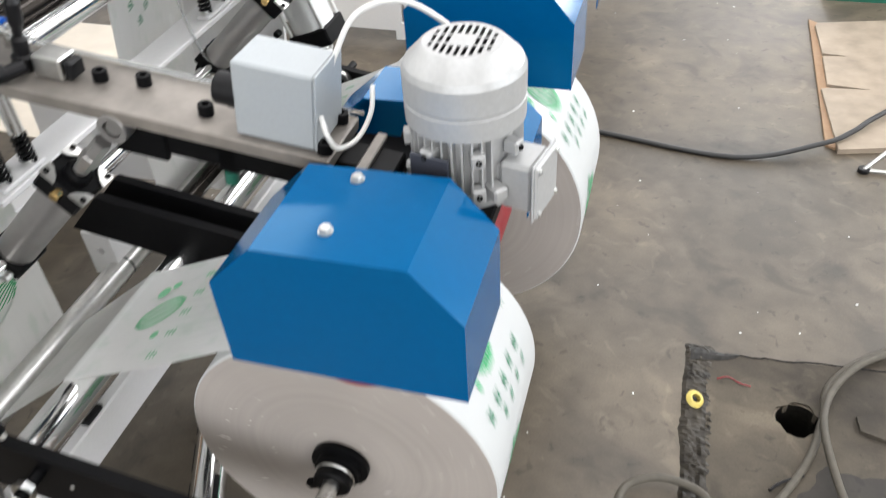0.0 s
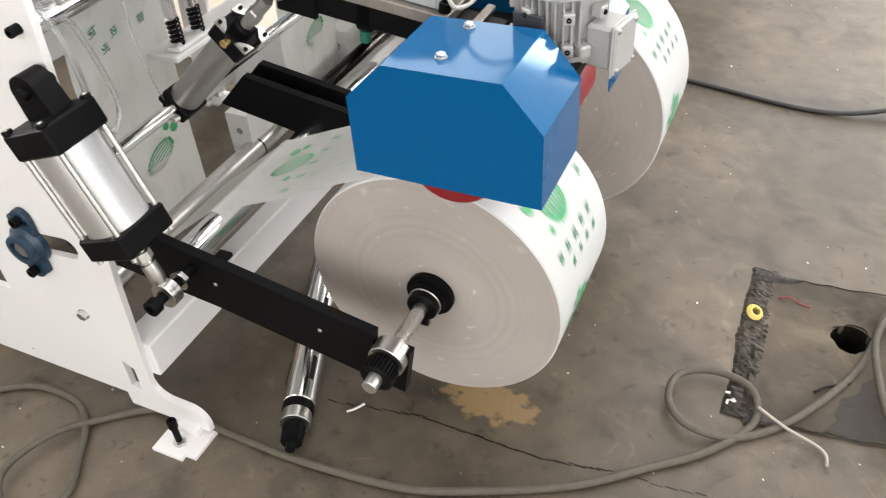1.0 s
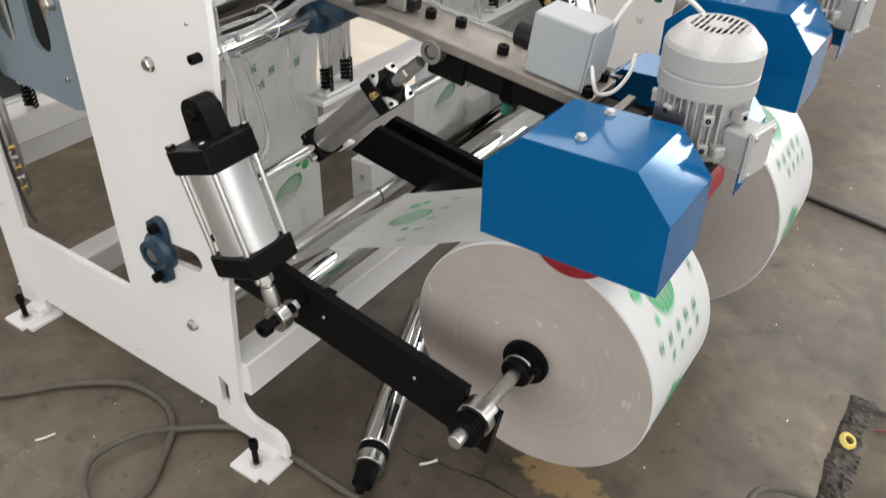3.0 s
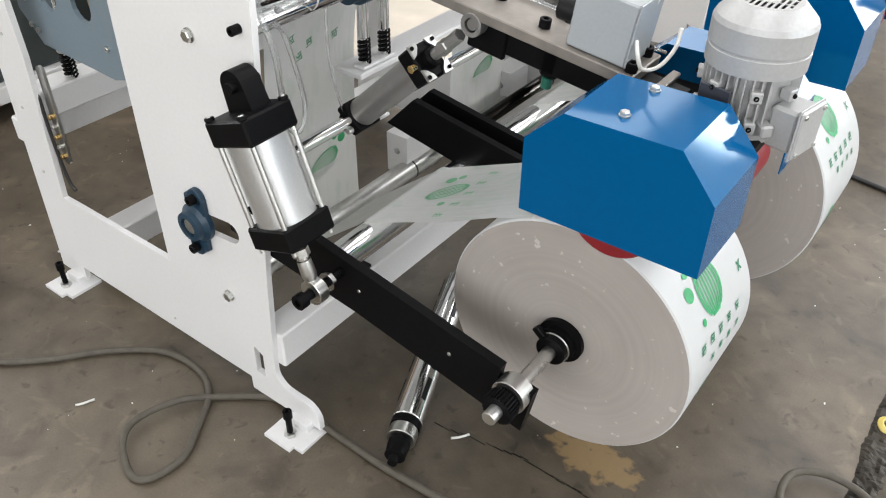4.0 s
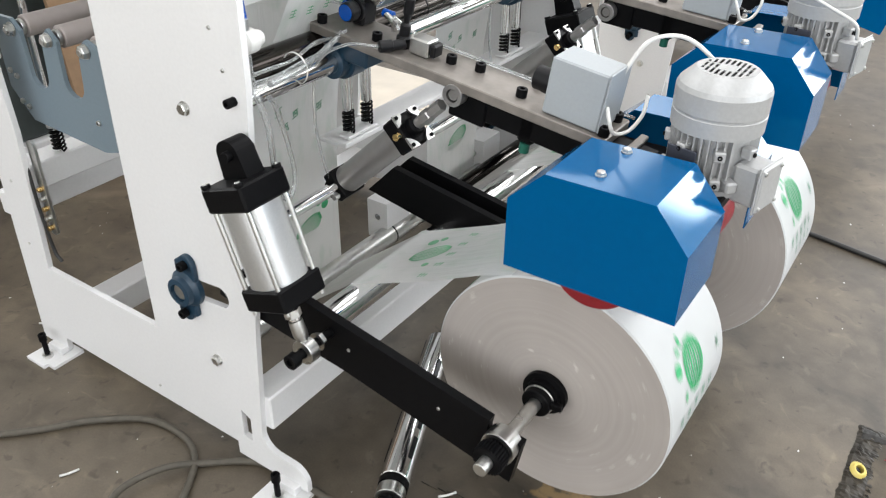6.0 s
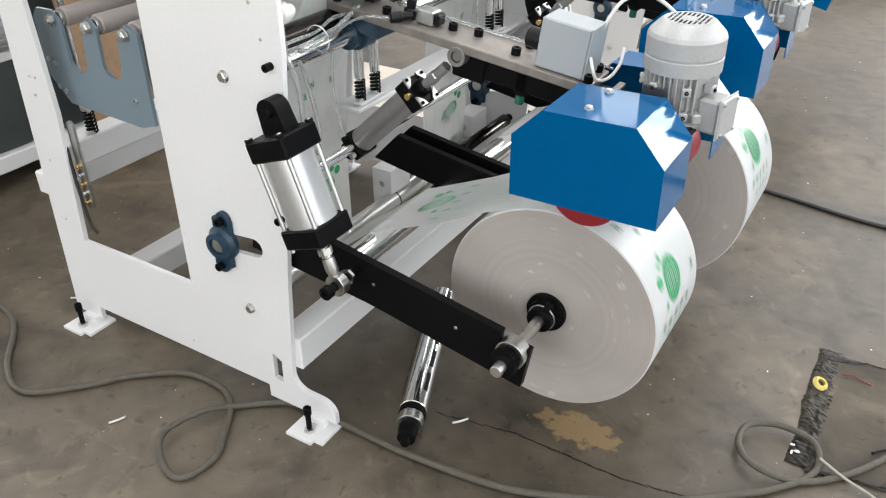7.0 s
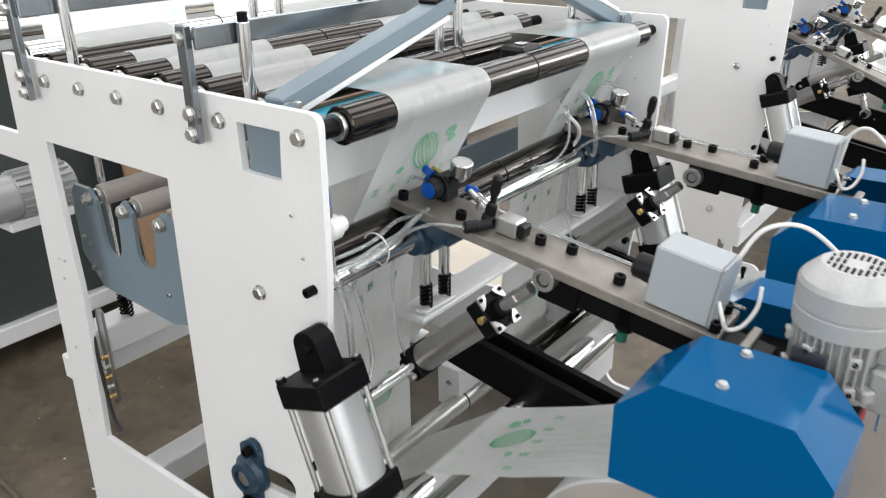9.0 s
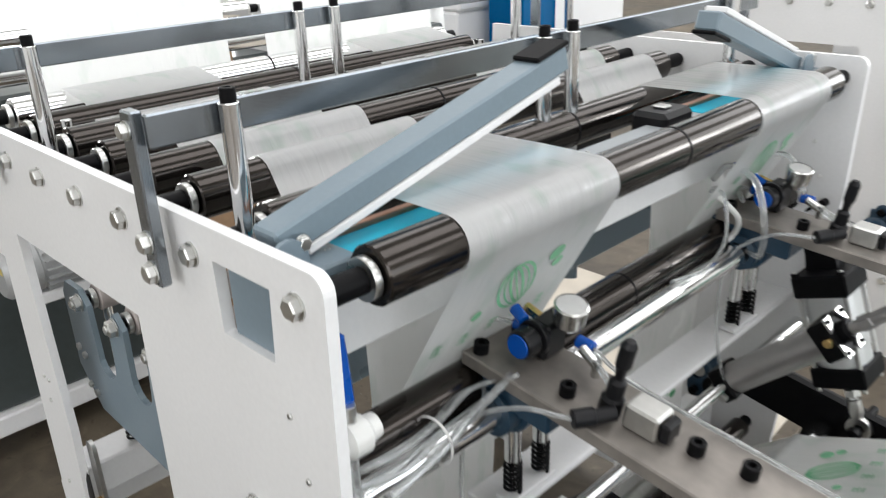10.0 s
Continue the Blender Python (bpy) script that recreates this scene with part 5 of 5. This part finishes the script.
part("clamp_knob", box(B(), (-0.015, -0.012, 0.0385), (0.008, 0.010, 0.043), 0.003), STEEL, cb)

tagged(part("cross_plate", box(B(), (-0.108, 0.06, 1.1), (-0.098, W, 1.207), 0.002), WHITE), "white-painted cross plate beneath the sensor bar", "beam", "cross beams")
tagged(part("tray_strip", box(B(), (-0.36, TH, 0.862), (-0.348, W, 0.945), 0.003), SLATE), "blue-grey tray strip across the frame", "beam", "cross beams")

# ball valve on the inner side of the plate
bv = thing("ball_valve", (0.004, 0.040, 1.078), "white ball valve with a blue lever by the plate", "valve")
part("valve_body", lathe(B(), (0, -0.03, 0), (0, 1, 0), [(0, 0), (0.014, 0), (0.016, 0.016), (0.022, 0.022), (0.022, 0.044), (0.016, 0.05), (0.014, 0.062), (0, 0.062)], 16), PVC, bv)
part("valve_stem", rod(B(), (0, 0, 0.012), (0.0, 0, 0.04), 0.008, 12), STEEL, bv)
part("valve_lever", box(B(), (-0.008, -0.012, 0.034), (0.004, 0.012, 0.115), 0.004, Matrix.Rotation(radians(-6), 4, "Y")), BLUEP, bv)
part("air_pipe", tube(B(), [(0, 0.0, -0.02), (0.004, 0.0, -0.08), (0.02, 0.01, -0.16), (0.015, 0.02, -0.30)], 0.006, 8), HOSE, bv)

# dancer frame seen through the plate's opening
df = thing("dancer_bracket", (0, 0.088, 0), "blue-grey notched bracket plate carrying the dancer rollers", "bracket", "dancer brackets")
finger = [(-0.902, 0.944), (-0.883, 0.969), (-0.825, 0.969), (-0.797, 0.944), (-0.792, 0.854)] + arc(-0.758, 0.849, 0.036, 180, 360, 8)[1:] + [(-0.712, 0.944), (-0.682, 0.969), (-0.655, 0.944)] + arc(-0.622, 0.854, 0.036, 180, 360, 8) + [(-0.575, 0.944), (-0.543, 0.969), (-0.5, 0.954), (-0.5, 0.714), (-0.555, 0.699), (-0.833, 0.714), (-0.902, 0.789)]
part("bracket_plate", prism(B(), [finger], -0.012, -0.002), SLATE, df)
for x, z in ((-0.879, 0.834), (-0.856, 0.824), (-0.86, 0.759), (-0.837, 0.749), (-0.555, 0.774)):
    part("screw", capscrew(B(), (x, -0.012, z), (0, -1, 0), 0.007, 0.006), STEEL, df)
for x in (-0.825, -0.683, -0.546):
    part("axle_nut", hexbolt(rod(B(), (x, -0.012, 0.944), (x, -0.03, 0.944), 0.008, 10), (x, -0.013, 0.944), (0, -1, 0), 0.015, 0.012), STEEL, df)
copy_thing(df, pose(0, W - 0.17, 0))
for yy in (0.13, W - 0.13):
    sr = thing("spring_rod", (-0.852, yy, 0.603), "chromed guide rod with a spring on the cross beam", "guide rod", "spring rods")
    part("guide_rod", rod(B(), (0, 0, 0.0), (0, 0, 0.66), 0.009, 14), CHROME, sr)
    part("spring", tube(B(), [(0.015 * math.cos(k * 1.05), 0.015 * math.sin(k * 1.05), 0.004 + 0.0018 * k) for k in range(36)], 0.003, 6, 2), BLACK, sr)
    part("collar", ringbody(B(), (0, 0, 0.07), (0, 0, 0.085), 0.019, 0.009), STEEL, sr)

mf = thing("valve_manifold", (-0.787, 0.025, 0.415), "small steel manifold strip with push fittings and a black lead", "manifold")
part("strip", prism(B(), [arc(0, 0.26, 0.014, 0, 180, 8) + arc(0, 0.02, 0.014, 180, 360, 8)], -0.004, 0.004), STEEL, mf)
for k in range(5):
    part("fitting", rod(B(), (0, -0.004, 0.03 + 0.028 * k), (0, -0.016, 0.03 + 0.028 * k), 0.007, 10), STEEL if k % 2 else BRASS, mf)
part("lead", tube(B(), [(-0.05, -0.005, 0.28), (-0.03, -0.012, 0.27), (-0.022, -0.014, 0.2), (-0.02, -0.014, 0.08), (-0.01, -0.012, -0.04), (0.01, -0.01, -0.07)], 0.005, 8), DARKRUB, mf)

tagged(part("guide_plate", box(B(), (-0.115, 0.33, 0.752), (-0.036, W, 0.764), 0.002), WHITE), "white-painted flat plate carrying the spring guides", "beam", "cross beams")

# spring guides under the hinge shaft
for o in (0.0, LANE):
    sg = thing("spring_guide", (-0.057, 0.368 + o, 0.777), "pair of chromed spring guides on a steel strip", "guide rod", "spring guides")
    part("base_strip", box(B(), (-0.016, -0.02, -0.012), (0.016, 0.085, -0.004), 0.002), WHITE, sg)
    for dy in (0.0, 0.065):
        part("guide_rod", rod(B(), (0, dy, -0.004), (0, dy, 0.16), 0.008, 14), CHROME, sg)
        part("guide_sleeve", rod(B(), (0, dy, 0.055), (0, dy, 0.15), 0.0125, 18), CHROME, sg)
        part("spring", tube(B(), [(0.0125 * math.cos(k * 1.05), dy + 0.0125 * math.sin(k * 1.05), 0.0 + 0.0016 * k) for k in range(34)], 0.0028, 6, 2), BLACK, sg)
    wb = thing("white_bracket", (-0.24, 0.64 + o * 0.75, 0.308), "white-painted folded bracket on a cross tie", "bracket", "white brackets")
    part("bracket_box", prism(B(), [[(0, 0), (0.07, 0), (0.07, 0.12), (0, 0.12)], arc(0.035, 0.07, 0.01, 0, 320, 8)], 0.0, 0.105), WHITE, wb)
    if o == 0:
        part("tie_bar", box(B(), (0.02, 0.106, 0.03), (0.03, W - 0.663, 0.07), 0.002), WHITE, wb)
    rr = thing("stub_roller", (-0.103, 0.90 + o * 0.2, 0.385), "dark stub roller with a black end", "roller", "stub rollers")
    part("stub_body", rod(B(), (0, -0.12, 0), (0, 0.24, 0), 0.024, 24), ROLLER, rr)
    part("stub_end", rod(B(), (0, 0.24, 0), (0, 0.28, 0), 0.014, 14), BLACK, rr)

# air hoses by the hinge shaft
for k in range(4):
    dx, dz = 0.011 * math.cos(1.6 * k), 0.009 * math.sin(1.6 * k)
    way = [(-0.045 + dx, 0.03, 0.985 + dz), (-0.01 + dx * 1.6, 0.1, 1.0 + dz), (-0.022 + dx, 0.18, 0.997 + dz * 0.7), (-0.03 + dx * 1.8, 0.25, 1.003 + dz * 1.5), (-0.05 + 0.02 * k, 0.3, 1.0 + 0.012 * k)]
    tagged(part("air_hose", tube(B(), way, 0.0032, 8), HOSE), "clear air hose bundled along the hinge shaft", "hose", "air hoses")
tagged(part("cable_tie", ringbody(B(), (-0.022, 0.178, 0.985), (-0.022, 0.182, 0.985), 0.0325, 0.031, 20), PVC), "white cable tie round the hoses and shaft", "cable tie")
way = [(-0.07, 0.93, 1.09), (-0.03, 0.90, 1.10), (0.0, 0.86, 1.04), (-0.01, 0.82, 0.995), (-0.03, 0.74, 0.99)]
tagged(part("air_hose", tube(B(), way, 0.0032, 8), HOSE), "clear air hose looping down to the hinge shaft", "hose", "air hoses")
vc = thing("air_valve_cluster", (-0.072, 1.062, 1.048), "steel air valve block with brass elbow and blue lever", "valve")
part("valve_block", box(B(), (-0.022, -0.022, 0.0), (0.022, 0.022, 0.046), 0.003), STEEL, vc)
part("brass_elbow", rod(rod(B(), (0.0, 0.0, 0.046), (0.0, 0.0, 0.068), 0.008, 10), (0.0, 0.0, 0.062), (0.0, 0.024, 0.066), 0.007, 10), BRASS, vc)
part("lever", box(B(), (-0.006, -0.06, 0.05), (0.008, -0.012, 0.058), 0.002, Matrix.Rotation(radians(-18), 4, "X")), BLUEP, vc)
part("black_knob", lathe(B(), (0.022, 0, 0.024), (1, 0, 0.024), [(0, 0), (0.013, 0), (0.015, 0.004), (0.015, 0.016), (0.012, 0.02), (0, 0.02)], 18), BLACKP, vc)
for yy, mt2 in ((-0.03, BLACKP), (0.028, BRASS)):
    part("push_fitting", rod(B(), (-0.004, yy * 0.7, 0.018), (-0.004, yy * 1.3, 0.018), 0.008, 12), mt2, vc)
part("hose_loop", tube(B(), [(-0.004, -0.038, 0.018), (-0.015, -0.08, 0.03), (0.0, -0.115, 0.035), (0.03, -0.12, 0.02), (0.045, -0.10, -0.01), (0.03, -0.08, -0.05), (0.01, -0.11, -0.075)], 0.0055, 8), PVC, vc)
tagged(part("air_hose", tube(B(), [(0.03, 0.06, 1.0), (0.01, 0.16, 0.995), (-0.01, 0.24, 1.0), (0.0, 0.30, 1.03)], 0.006, 8), HOSE), "clear air hose tied along the hinge shaft", "hose", "air hoses")
tagged(part("air_hose", tube(B(), [(0.035, 0.05, 0.98), (0.0, 0.10, 0.93), (0.01, 0.12, 0.80), (0.03, 0.08, 0.76), (0.05, 0.03, 0.80)], 0.005, 8), HOSE), "clear air hose hanging behind the plate", "hose", "air hoses")

for way, r in (([(-0.10, 1.0, 1.09), (-0.06, 0.97, 1.13), (0.0, 0.95, 1.12), (0.03, 0.94, 1.05), (0.02, 0.96, 0.98), (-0.03, 1.0, 0.97)], 0.006),
               ([(0.05, 1.05, 1.08), (0.0, 1.09, 1.13), (-0.05, 1.08, 1.12), (-0.07, 1.05, 1.07), (-0.04, 1.0, 1.06)], 0.005)):
    tagged(part("air_hose", tube(B(), way, r, 8), HOSE), "coiled clear air hose by the far plate", "hose", "air hoses")
# ---- the second unwinder, behind ----
src = {o.name: o for o in scene.objects if o.parent is None}
SHIFT = Matrix.Translation((0, Y2, 0))
DROP = Matrix.Translation((-0.032, 0, 0.962)) @ Matrix.Rotation(radians(14), 4, "Y") @ Matrix.Translation((0.032, 0, -0.962))
for nm, ob in src.items():
    kind = nm.split(".")[0]
    if kind == "side_plate":
        copy_thing(ob, SHIFT @ ob.matrix_basis)
    elif kind in ("swing_bar", "surface_drive", "press_cylinder"):
        copy_thing(ob, SHIFT @ DROP @ ob.matrix_basis)
    elif kind in ("unwind_arm", "hinge_shaft", "guide_roller", "cross_beam", "air_cylinder", "tie_shaft", "spring_guide", "top_rail", "hinged_arm"):
        copy_thing(ob, SHIFT @ ob.matrix_basis)

# ---- equipment behind ----
dc = thing("dark_cabinet", (-2.3, 0.55, 0), "dark grey-green machine cabinet on black feet", "cabinet")
part("cabinet_body", box(B(), (-0.35, -0.75, 0.16), (0.35, 1.6, 1.12), 0.01), DEEP, dc)
part("base_rail", box(B(), (-0.38, -0.78, 0.09), (0.38, 1.63, 0.158), 0.005), WHITE, dc)
for yy in (-0.6, 0.4, 1.4):
    part("foot", rod(rod(B(), (0.3, yy, 0.0), (0.3, yy, 0.012), 0.035, 16), (0.3, yy, 0.012), (0.3, yy, 0.09), 0.012, 12), BLACK, dc)
sm = thing("side_motor", (-1.60, 0.14, 0.74), "grey ribbed motor with a small yellow label", "motor")
part("motor_body", lathe(B(), (0, 0, 0), (0, 1, 0), [(0, 0), (0.06, 0), (0.072, 0.012), (0.072, 0.09), (0.068, 0.095), (0.068, 0.28), (0, 0.28)], 32), ALUPAINT, sm)
for k in range(20):
    part("cooling_fin", box(B(), (0.066, 0.10, -0.0015), (0.08, 0.27, 0.0015), 0, Matrix.Rotation(2 * math.pi * k / 20, 4, "Y")), ALUPAINT, sm)
part("label", box(B(), (0.02, -0.001, 0.01), (0.045, 0.0005, 0.028), 0), YELLOW, sm)
part("mount", box(B(), (-0.5, 0.05, -0.1), (0.05, 0.26, -0.068), 0.004), WHITE, sm)
cd = thing("cardboard_sheet", (-1.72, 0.95, 0.0), "bent brown cardboard sheet leaning against the cabinet", "cardboard")
part("sheet", box(B(), (-0.02, -0.2, 0.0), (0.0, 0.12, 1.25), 0.002, Matrix.Rotation(radians(-8), 4, "Y")), CARD, cd)

for y0, y1, z1 in ((0.2, 1.40, 1.16), (1.72, 2.62, 1.19), (2.8, 4.4, 1.16)):
    hb = thing("bag_machine_housing", (-2.75, y0, 0), "white-painted machine housing behind the unwinder", "machine", "machine housings")
    part("housing", box(B(), (-0.25, 0, 0.1), (0.25, y1 - y0, z1 - 0.1), 0.012), WHITE, hb)
    part("lid", box(B(), (-0.27, 0.0, z1 - 0.098), (0.27, y1 - y0, z1), 0.015), WHITE, hb)
    part("plinth", box(B(), (-0.22, 0.03, 0), (0.22, y1 - y0 - 0.03, 0.098), 0.004), BLACK, hb)
    part("seam_strip", box(B(), (0.251, 0.02, 0.62), (0.256, y1 - y0 - 0.02, 0.635), 0.001), BLACK, hb)
for ya, yb, lab in ((0.185, 0.60, "white film with green print rising behind the rear rail"), (0.70, 1.24, "plain white film rising behind the rear rail")):
    wf = part("film_web", sheet(B(), [(-1.02, 1.10), (-1.06, 1.15), (-1.09, 1.27), (-1.11, 1.5), (-1.14, 1.75)], ya, yb), FILM)
    tagged(wf, lab, "film", "film webs")
tagged(part("pale_sheet", prism(B(), [[(-2.196, 1.633), (-0.9, 1.511), (-0.201, 1.473), (-0.225, 2.056), (-0.475, 2.451), (-2.074, 2.488)]], 0.001, 0.006, "z"), mat("cream_paper_sheet", (0.6, 0.54, 0.45), 0.6, grain=9)), "cream paper sheet spread on the floor between the machines", "paper sheet")
for yy in (0.35, 1.9):
    wf = part("film_web", sheet(B(), [(-2.46, 0.75), (-2.44, 1.0), (-2.46, 1.18), (-2.7, 1.4), (-3.2, 1.6)], yy, yy + 0.75), FILM)
    tagged(wf, "white printed film rising over the rear housing", "film", "film webs")
for k, (x, z) in enumerate(((-1.03, 1.25), (-0.93, 1.235), (-1.45, 1.26), (-1.7, 1.24), (-2.0, 1.27))):
    y_rod("guide_roller", x, z, 0.05, W - 0.05, 0.03, ROLLER if k % 2 else CHROME, "long guide roller of the rear section", "roller", 0.05, 0.014)
for y0 in (0.03, W - 0.044):
    pl = thing("rear_side_plate", (0, y0, 0), "white-painted side plate of the rear section", "machine frame", "rear side plates")
    part("plate", prism(B(), [[(-2.2, 1.285), (-1.2, 1.275), (-1.2, 1.11), (-2.2, 1.11)]], 0, 0.012), WHITE, pl)
    for x in (-2.15,):
        part("leg", box(B(), (x - 0.03, 0, 0.0), (x + 0.03, 0.012, 1.109), 0.001), WHITE, pl)
bc = thing("blue_column", (-2.3, 3.1, 0), "tall blue-painted column with bright steel guide rods", "column")
part("column", box(B(), (-0.12, -0.14, 0), (0.12, 0.14, 2.6), 0.006), BLUE, bc)
for yy in (-0.24, 0.2):
    part("guide_rod", rod(B(), (0.16, yy, 0), (0.16, yy, 2.6), 0.025, 16), CHROME, bc)

# crumpled sacks and green stand on the far floor
bm = B()
bmesh.ops.create_icosphere(bm, subdivisions=5, radius=1.0)
for v in bm.verts:
    n3 = noise.noise(v.co * 1.7) * 0.35 + noise.noise(v.co * 5) * 0.14 + abs(noise.noise(v.co * 11)) * 0.08
    v.co = Vector((v.co.x * 0.75 * (1 + n3), v.co.y * 0.6 * (1 + n3), max(0.0, (v.co.z * 0.5 + 0.34) * (1 + n3))))
tagged(part("plastic_sack", bm, SACK), "heap of crumpled white plastic film on the floor", "plastic sack").location = (0.55, 6.4, 0)
gs = thing("green_stand", (1.98, 3.45, 0), "dark green enamelled steel stand on the floor", "stand")
part("stand_base", prism(B(), [[(-0.4, 0.0), (0.5, 0.0), (0.5, 0.5), (-0.1, 0.5)]], -0.2, 0.5), GREENP, gs)
part("stand_rim", box(B(), (-0.12, -0.22, 0.5), (0.5, 0.52, 0.53), 0.004), GREENP, gs)
st = thing("metal_stand", (1.66, 1.86, 0), "thin splayed steel stand leg on the floor", "stand")
part("leg", rod(B(), (-0.05, 0.03, 0.008), (0.4, 0.2, 0.5), 0.008, 10), STEEL, st)
part("leg", rod(B(), (-0.05, 0.03, 0.008), (0.3, 0.0, 0.02), 0.006, 10), STEEL, st)
part("foot", rod(B(), (-0.05, 0.03, 0.0), (-0.05, 0.03, 0.015), 0.018, 12), BLACKP, st)

# litter and the crack in the slab
random.seed(11)
bm = B()
for k in range(300):
    x, y = random.uniform(-1.6, 2.3), random.uniform(-0.9, 4.2)
    q = random.choice((0.001, 0.0014, 0.002, 0.003)) * random.uniform(0.7, 1.3)
    box(bm, (-q, -q * 0.6, 0.0002), (q, q * 0.6, q * 0.5), 0, Matrix.Translation((x, y, 0)) @ Matrix.Rotation(random.uniform(0, 3), 4, "Z"))
tagged(part("floor_litter", bm, PVC), "tiny white chips of plastic scattered over the floor", "litter", kind="stuff")
bm = B()
pts = [(0.265, 0.19), (0.486, 0.231), (0.626, 0.228), (0.766, 0.223), (0.917, 0.246), (1.218, 0.27)]
for (xa, ya), (xb, yb) in zip(pts, pts[1:]):
    for k in range(10):
        u = (k + 0.5) / 10
        x, y, w = xa + (xb - xa) * u, ya + (yb - ya) * u + random.uniform(-0.003, 0.003), random.uniform(0.0004, 0.0015)
        box(bm, (x - 0.012, y - w, 0.0002), (x + 0.012, y + w, 0.001), 0)
tagged(part("floor_crack", bm, TRENCH), "dark crack across the concrete floor", "crack", kind="structure")
bm = B()
for x0, y0, dx, dy, wide in ((1.122, 0.985, 1.15, 0.084, 0.028), (1.16, 0.49, 1.14, 0.13, 0.014)):
    edge = []
    for k in range(161):
        u = k / 160
        x, y = x0 + dx * u, y0 + dy * u + 0.006 * noise.noise((u * 22, wide * 9, 0))
        w = 0.0022 + 0.003 * abs(noise.noise((u * 60, 2.0, 0))) + wide * max(0.0, 1 - u / 0.1) ** 0.6
        edge.append([bm.verts.new((x, y + q * w, 0.007 + h + 0.004 * abs(noise.noise((u * 90, q, 5))))) for q, h in ((-1, -0.0005), (-0.3, 0.002), (0.2, 0.001), (0.45, -0.0005))])
    for a, b in zip(edge, edge[1:]):
        for q in range(3):
            bm.faces.new((a[q], b[q], b[q + 1], a[q + 1]))
tagged(part("patch_joint", bm, TRENCH), "black broken joint along the concrete repair", "crack", kind="structure")
# damp stain, scraps and a raised flake on the repair
bm = B()
ring = [(1.33, 0.515), (1.55, 0.54), (2.25, 0.63), (2.25, 0.80), (1.75, 0.72), (1.50, 0.695), (1.41, 0.70), (1.36, 0.62)]
rim = []
for (xa, ya), (xb, yb) in zip(ring, ring[1:] + ring[:1]):
    for k in range(12):
        x, y = xa + (xb - xa) * k / 12, ya + (yb - ya) * k / 12
        rim.append((x + 0.016 * noise.noise((x * 30, y * 30, 0)), max(y + 0.016 * noise.noise((x * 30, y * 30, 8)), 0.505 + 0.12 * (x - 1.32))))
prism(bm, [rim], 0.0062, 0.0068, "z")
tagged(part("damp_stain", bm, STAIN), "dark damp stain on the concrete repair", "stain", kind="structure")
bm = tube(B(), [(1.185, 0.905, 0.009), (1.21, 0.914, 0.012), (1.235, 0.903, 0.010), (1.262, 0.898, 0.009)], 0.0016, 6)
tagged(part("wire_scrap", bm, RED), "short bit of thin red wire on the concrete repair", "wire")
bm = tube(B(), [(1.295, 0.615, 0.012), (1.32, 0.64, 0.014), (1.365, 0.668, 0.012)], 0.0035, 6)
tagged(part("black_stick", bm, BLACKP), "short black strip lying on the concrete repair", "scrap")
bm = prism(B(), [[(1.49, 0.815), (1.54, 0.80), (1.585, 0.815), (1.575, 0.86), (1.53, 0.875), (1.485, 0.855)]], 0.0062, 0.016, "z")
tagged(part("concrete_flake", bm, PATCH), "flat loose flake of concrete beside the hole", "concrete flake")
for k in range(7):
    bm = B()
    box(bm, (-0.004 - 0.0006 * k, -0.002, 0), (0.004, 0.002 + 0.0003 * k, 0.002), 0.0006, Matrix.Translation((1.118 + 0.045 * random.random(), 0.505 + 0.09 * random.random(), 0.015)) @ Matrix.Rotation(k * 1.3, 4, "Z") @ Matrix.Rotation(0.5, 4, "X"))
    tagged(part("plastic_scrap", bm, PVC), "small torn white plastic scrap in the trench", "scrap", "scraps in the trench")
bm = B()
for x, y, a in ((-0.467, -0.294, 0.9), (0.325, 0.176, 0.7), (0.598, 0.665, 0.4), (-1.059, 0.035, 0.5), (-0.226, 0.505, 1.2)):
    tube(bm, [(x, y, 0.004), (x + 0.02 * math.cos(a), y + 0.02 * math.sin(a), 0.006), (x + 0.045 * math.cos(a + 0.2), y + 0.045 * math.sin(a + 0.2), 0.004)], 0.003, 6, 3)
tagged(part("cable_offcuts", bm, PVC), "short white offcuts of cable tie on the floor", "litter", kind="stuff")


def motions():
    """The rolls turn with the film: running, a stop in the middle, and running again."""
    def turn(t):
        if t <= 3.0:
            return 270 + 420 * (t - 1.0)
        if t <= 3.524:
            u = t - 3.0
            return 1110 + 420 * u - 420 * u * u / (2 * 0.524)
        if t <= 5.25:
            return 1220.0
        u = t - 5.25
        return 1220 + (500 * u * u if u < 0.42 else 88.2 + 420 * (u - 0.42))

    for k, ob in enumerate(ROLLS):
        base = ob.matrix_basis.copy()
        rows = [(t * 0.1, base @ pose(0, 0, 0, 0, -(turn(t * 0.1) + 70 * k), 0)) for t in range(0, 101)]
        walk(ob, rows)


motions()
